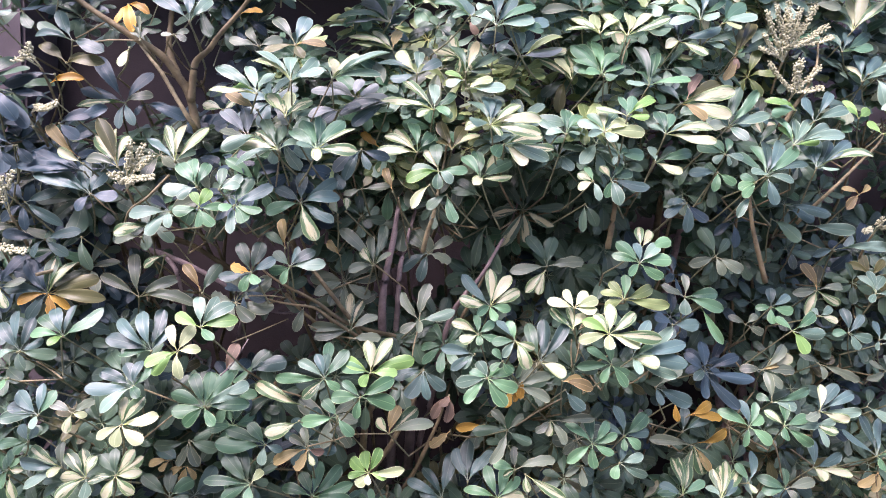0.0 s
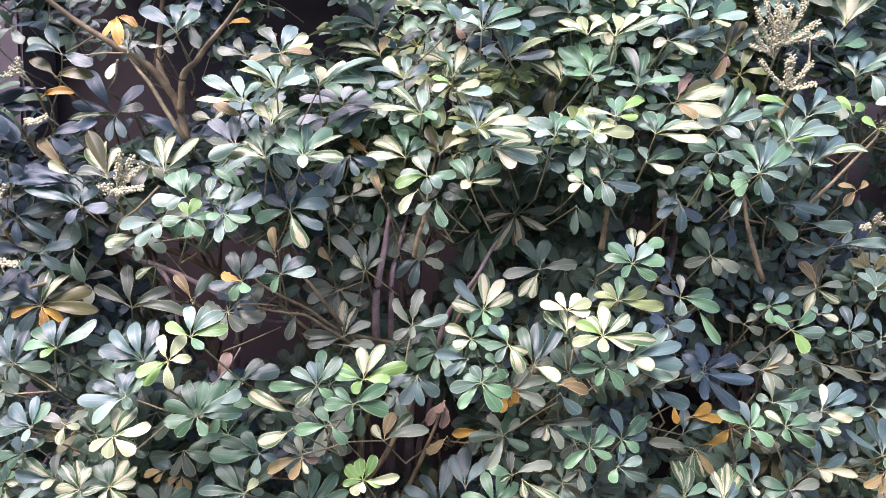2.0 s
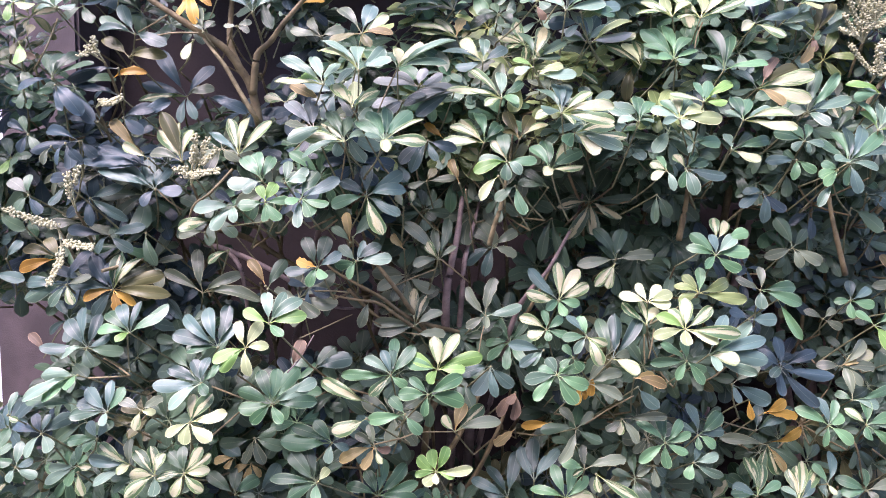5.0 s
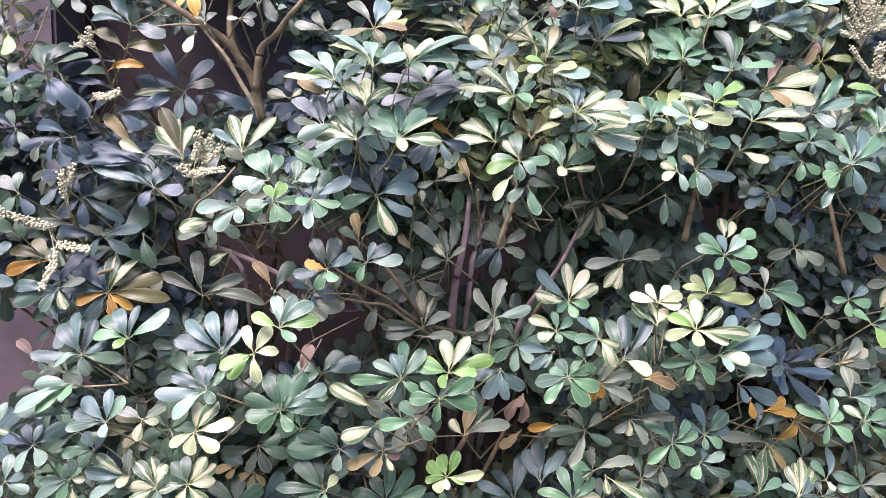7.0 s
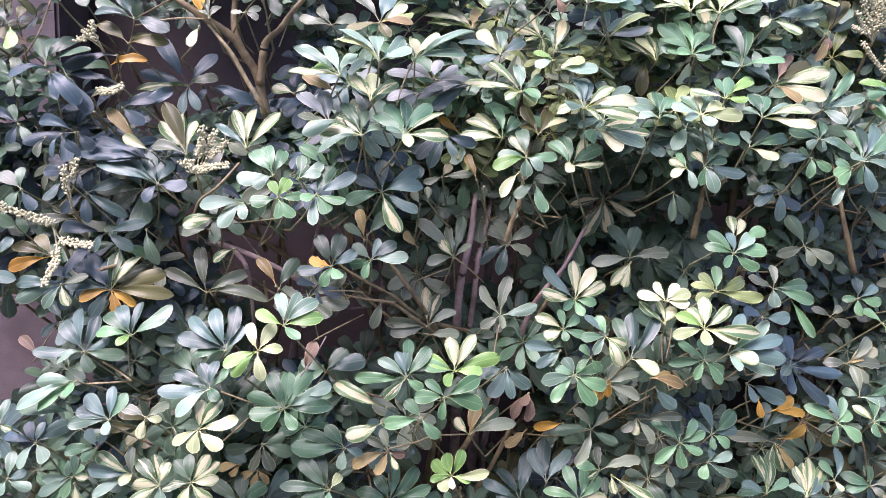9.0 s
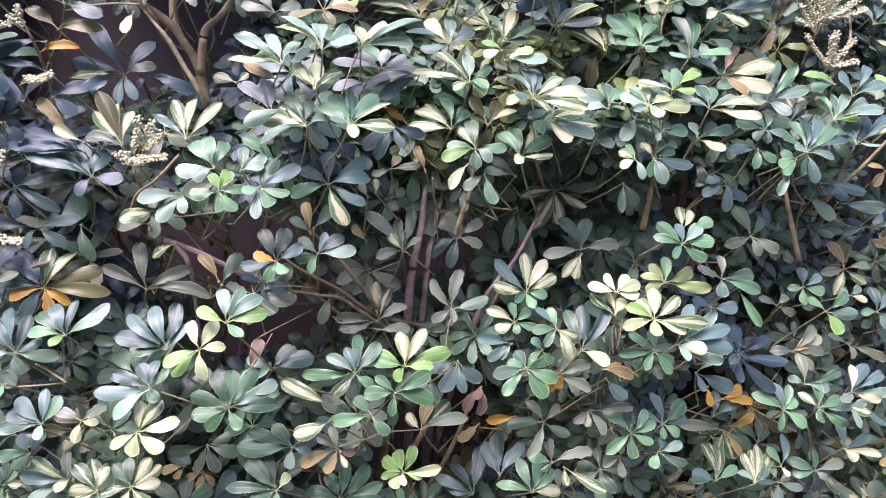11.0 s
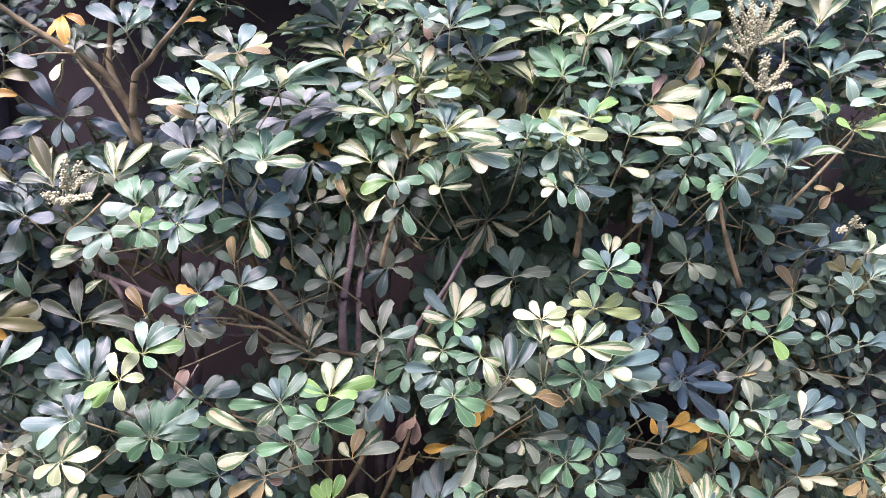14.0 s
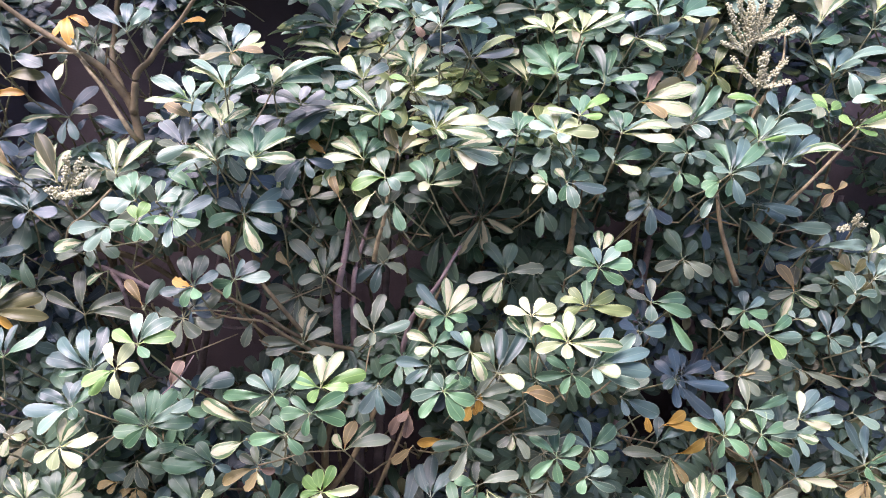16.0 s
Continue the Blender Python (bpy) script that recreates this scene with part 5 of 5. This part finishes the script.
# ---- foliage deeper in the hedge, past counting ----
HOLES = (
    (-0.83, 1.69, 0.123, 0.082),
    (-0.98, 1.79, 0.096, 0.069),
    (-0.54, 1.30, 0.261, 0.041),
    (-0.64, 1.20, 0.082, 0.055),
    (-0.47, 1.09, 0.181, 0.062),
    (-0.01, 1.31, 0.03, 0.04),
    (-0.08, 1.21, 0.11, 0.04),
    (-0.07, 0.80, 0.145, 0.087),
    (0.70, 0.82, 0.109, 0.063),
    (1.19, 1.61, 0.074, 0.057),
    (1.34, 1.50, 0.100, 0.083),
    (0.60, 1.33, 0.076, 0.045),
    (-1.15, 1.06, 0.081, 0.095),
    (-1.08, 1.82, 0.055, 0.082),
    (-0.75, 1.88, 0.084, 0.056),
    (-0.33, 1.89, 0.057, 0.043),
    (-0.66, 1.77, 0.118, 0.086),
    (-0.90, 1.77, 0.083, 0.055),
    (-1.21, 1.05, 0.09, 0.12),
    (-1.38, 1.00, 0.13, 0.12),
)


def inner_foliage():
    """Leaves behind the outer ones, shade in their colours, one mesh for each shrub."""
    rng = random.Random(7)
    store = {b: ([], [], [], []) for _, b in SHRUBS}
    order = "DGMBVPWSQU"
    box_ring = [(math.cos(q), math.sin(q)) for q in (0.5, 2.07, 3.64, 5.21)]
    made = 0
    while made < 3300:
        x, z = rng.uniform(-1.6, 1.9), rng.uniform(0.25, 2.06)
        inside = 0.6 < z < 2.0 and -1.15 < x < 1.4
        if any(((x - hx) / (rx + 0.04)) ** 2 + ((z - hz) / (rz + 0.04)) ** 2 < 1 for hx, hz, rx, rz in HOLES):
            continue
        near = [q.y for q in CENTRES if abs(q.x - x) < 0.11 and abs(q.z - z) < 0.11]
        near += [q.y for q in BLADE_ENDS if abs(q.x - x) < 0.055 and abs(q.z - z) < 0.055]
        skin = max(near) if near else front(x, z)
        depth = rng.choice((rng.uniform(0.005, 0.04), rng.uniform(0.02, 0.1), rng.uniform(0.08, 0.4))) if inside else rng.uniform(-0.03, 0.4)
        if z > 1.5 and x > -0.4 and rng.random() < 0.5:
            depth = rng.uniform(0.0, 0.05)
        if inside:
            depth += 0.012 + rng.uniform(0.0, 0.06 if z > 1.15 else 0.13)
        if x > 0.05 and 1.05 < z < 1.5:
            depth += 0.07
        if x > 0.4 and 1.5 < z < 1.64:
            depth += 0.05
        if x > 0.35 and z < 1.1:
            if rng.random() < 0.3:
                continue
            depth += rng.uniform(0.04, 0.16)
        if x > 1.08 and 1.3 < z < 1.68:
            depth = rng.uniform(0.22, 0.5)
        c = Vector((x, skin + depth, z))
        if c.y > 2.4:
            continue
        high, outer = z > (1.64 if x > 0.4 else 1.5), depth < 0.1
        # shade by choice of colour: dark looks deep and low, paler ones high up
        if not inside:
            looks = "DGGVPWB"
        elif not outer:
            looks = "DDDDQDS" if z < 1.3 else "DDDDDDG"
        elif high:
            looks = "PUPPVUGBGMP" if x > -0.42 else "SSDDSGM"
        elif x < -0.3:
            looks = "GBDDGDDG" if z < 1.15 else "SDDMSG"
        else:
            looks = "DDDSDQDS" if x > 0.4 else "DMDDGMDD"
        up = Vector((rng.uniform(-0.5, 0.5), -1, rng.uniform(0.5, 1.5) if high else rng.uniform(0.1, 0.9))).normalized()
        a = up.orthogonal().normalized()
        b = up.cross(a)
        n, start = rng.randint(5, 9), rng.uniform(0, 6.28)
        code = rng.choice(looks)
        size = rng.uniform(0.055, 0.088)
        verts, faces, uvs, mats = store[shrub_at(x)]
        base = shrub_at(x).location
        for k in range(n):
            t = start + 6.283 * k / n + rng.uniform(-0.2, 0.2)
            way = math.cos(t) * a + math.sin(t) * b + up * rng.uniform(-0.25, 0.25)
            m = Matrix.Translation(c - base) @ leaf_pose(way, up, size * rng.uniform(0.75, 1.15), rng.uniform(0.85, 1.1), rng)
            bv, bf, bu = BLADES[rng.randrange(9)]
            first = len(verts)
            verts.extend([tuple(m @ Vector(v)) for v in bv])
            faces.extend([tuple(first + i for i in f) for f in bf])
            uvs.extend(bu)
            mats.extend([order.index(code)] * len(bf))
        if outer:
            end = Vector((rng.uniform(-0.11, 0.11), rng.uniform(0.0, 0.07), -rng.uniform(0.02, 0.12)))
            first = len(verts)
            for at, thick in ((Vector(), 0.0016), (end * 0.5 + Vector((0, 0, 0.008)), 0.0018), (end, 0.0022)):
                verts.extend([tuple(c - base + at + thick * (p * a + q * b)) for p, q in box_ring])
            for ring in (0, 4):
                faces.extend([(first + ring + k, first + ring + (k + 1) % 4, first + ring + 4 + (k + 1) % 4, first + ring + 4 + k) for k in range(4)])
            uvs.extend([(0.5, 0.5)] * 12)
            mats.extend([len(order)] * 8)
        made += 1
    for bush, (verts, faces, uvs, mats) in store.items():
        me = bpy.data.meshes.new("inner_foliage")
        me.from_pydata(verts, [], faces)
        layer = me.uv_layers.new(name="UVMap")
        flat = np.array(uvs, dtype=np.float32)[[l.vertex_index for l in me.loops]]
        layer.data.foreach_set("uv", flat.ravel())
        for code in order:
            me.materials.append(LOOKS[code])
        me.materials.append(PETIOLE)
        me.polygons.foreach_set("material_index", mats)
        me.polygons.foreach_set("use_smooth", [True] * len(me.polygons))
        ob = new("inner_foliage", me)
        ob.parent = bush
        tagged(ob, "leaves deep in the shrub, coloured darker for shade", kind="stuff")


inner_foliage()


# ---- stems from the ground to the leaf stalks ----
def stems():
    rng = random.Random(5)
    cells = {}
    for tip in TIPS:
        cells.setdefault((round(tip.x / 0.2), round(tip.z / 0.2)), []).append(tip)
    for (i, k), tips in sorted(cells.items()):
        goal = sum(tips, Vector()) / len(tips)
        goal.y += 0.09
        foot = shrub_at(goal.x).location
        bm = bmesh.new()
        low = Vector((foot.x + 0.55 * (goal.x - foot.x) + rng.uniform(-0.06, 0.06), min(2.3, goal.y + rng.uniform(0.2, 0.35)), goal.z - rng.uniform(0.35, 0.5)))
        low.z = max(low.z, 0.25)
        tube(bm, [low, low.lerp(goal, 0.55) + Vector((rng.uniform(-0.04, 0.04), 0.05, -0.02)), goal], 0.006, 0.0035, 6, 5, 0.1, rng)
        for tip in tips:
            tube(bm, [goal - Vector((0, 0, 0.015)), goal.lerp(tip, 0.5) + Vector((0, 0.006, -0.01)), tip], 0.0028, 0.0022, 5, 3)
        under("stem", bm, STEM if rng.random() < 0.5 else BARK, goal.x)
    for _, bush in SHRUBS:
        for _ in range(4):
            bm = bmesh.new()
            x, y, _z = bush.location
            y += 0.08
            dx, dy = rng.uniform(-0.3, 0.3), rng.uniform(-0.12, 0.12)
            tube(bm, [(x + dx * 0.15, y + dy * 0.3, 0.0), (x + dx * 0.5, y + dy * 0.6, 0.45), (x + dx + rng.uniform(-0.08, 0.08), y + dy, 0.95), (x + dx * 1.4, y + dy - 0.05, 1.45)], 0.019, 0.009, 9, 7, 0.09, rng)
            under("trunk", bm, BARK_PINK if rng.random() < 0.6 else BARK, x)


stems()
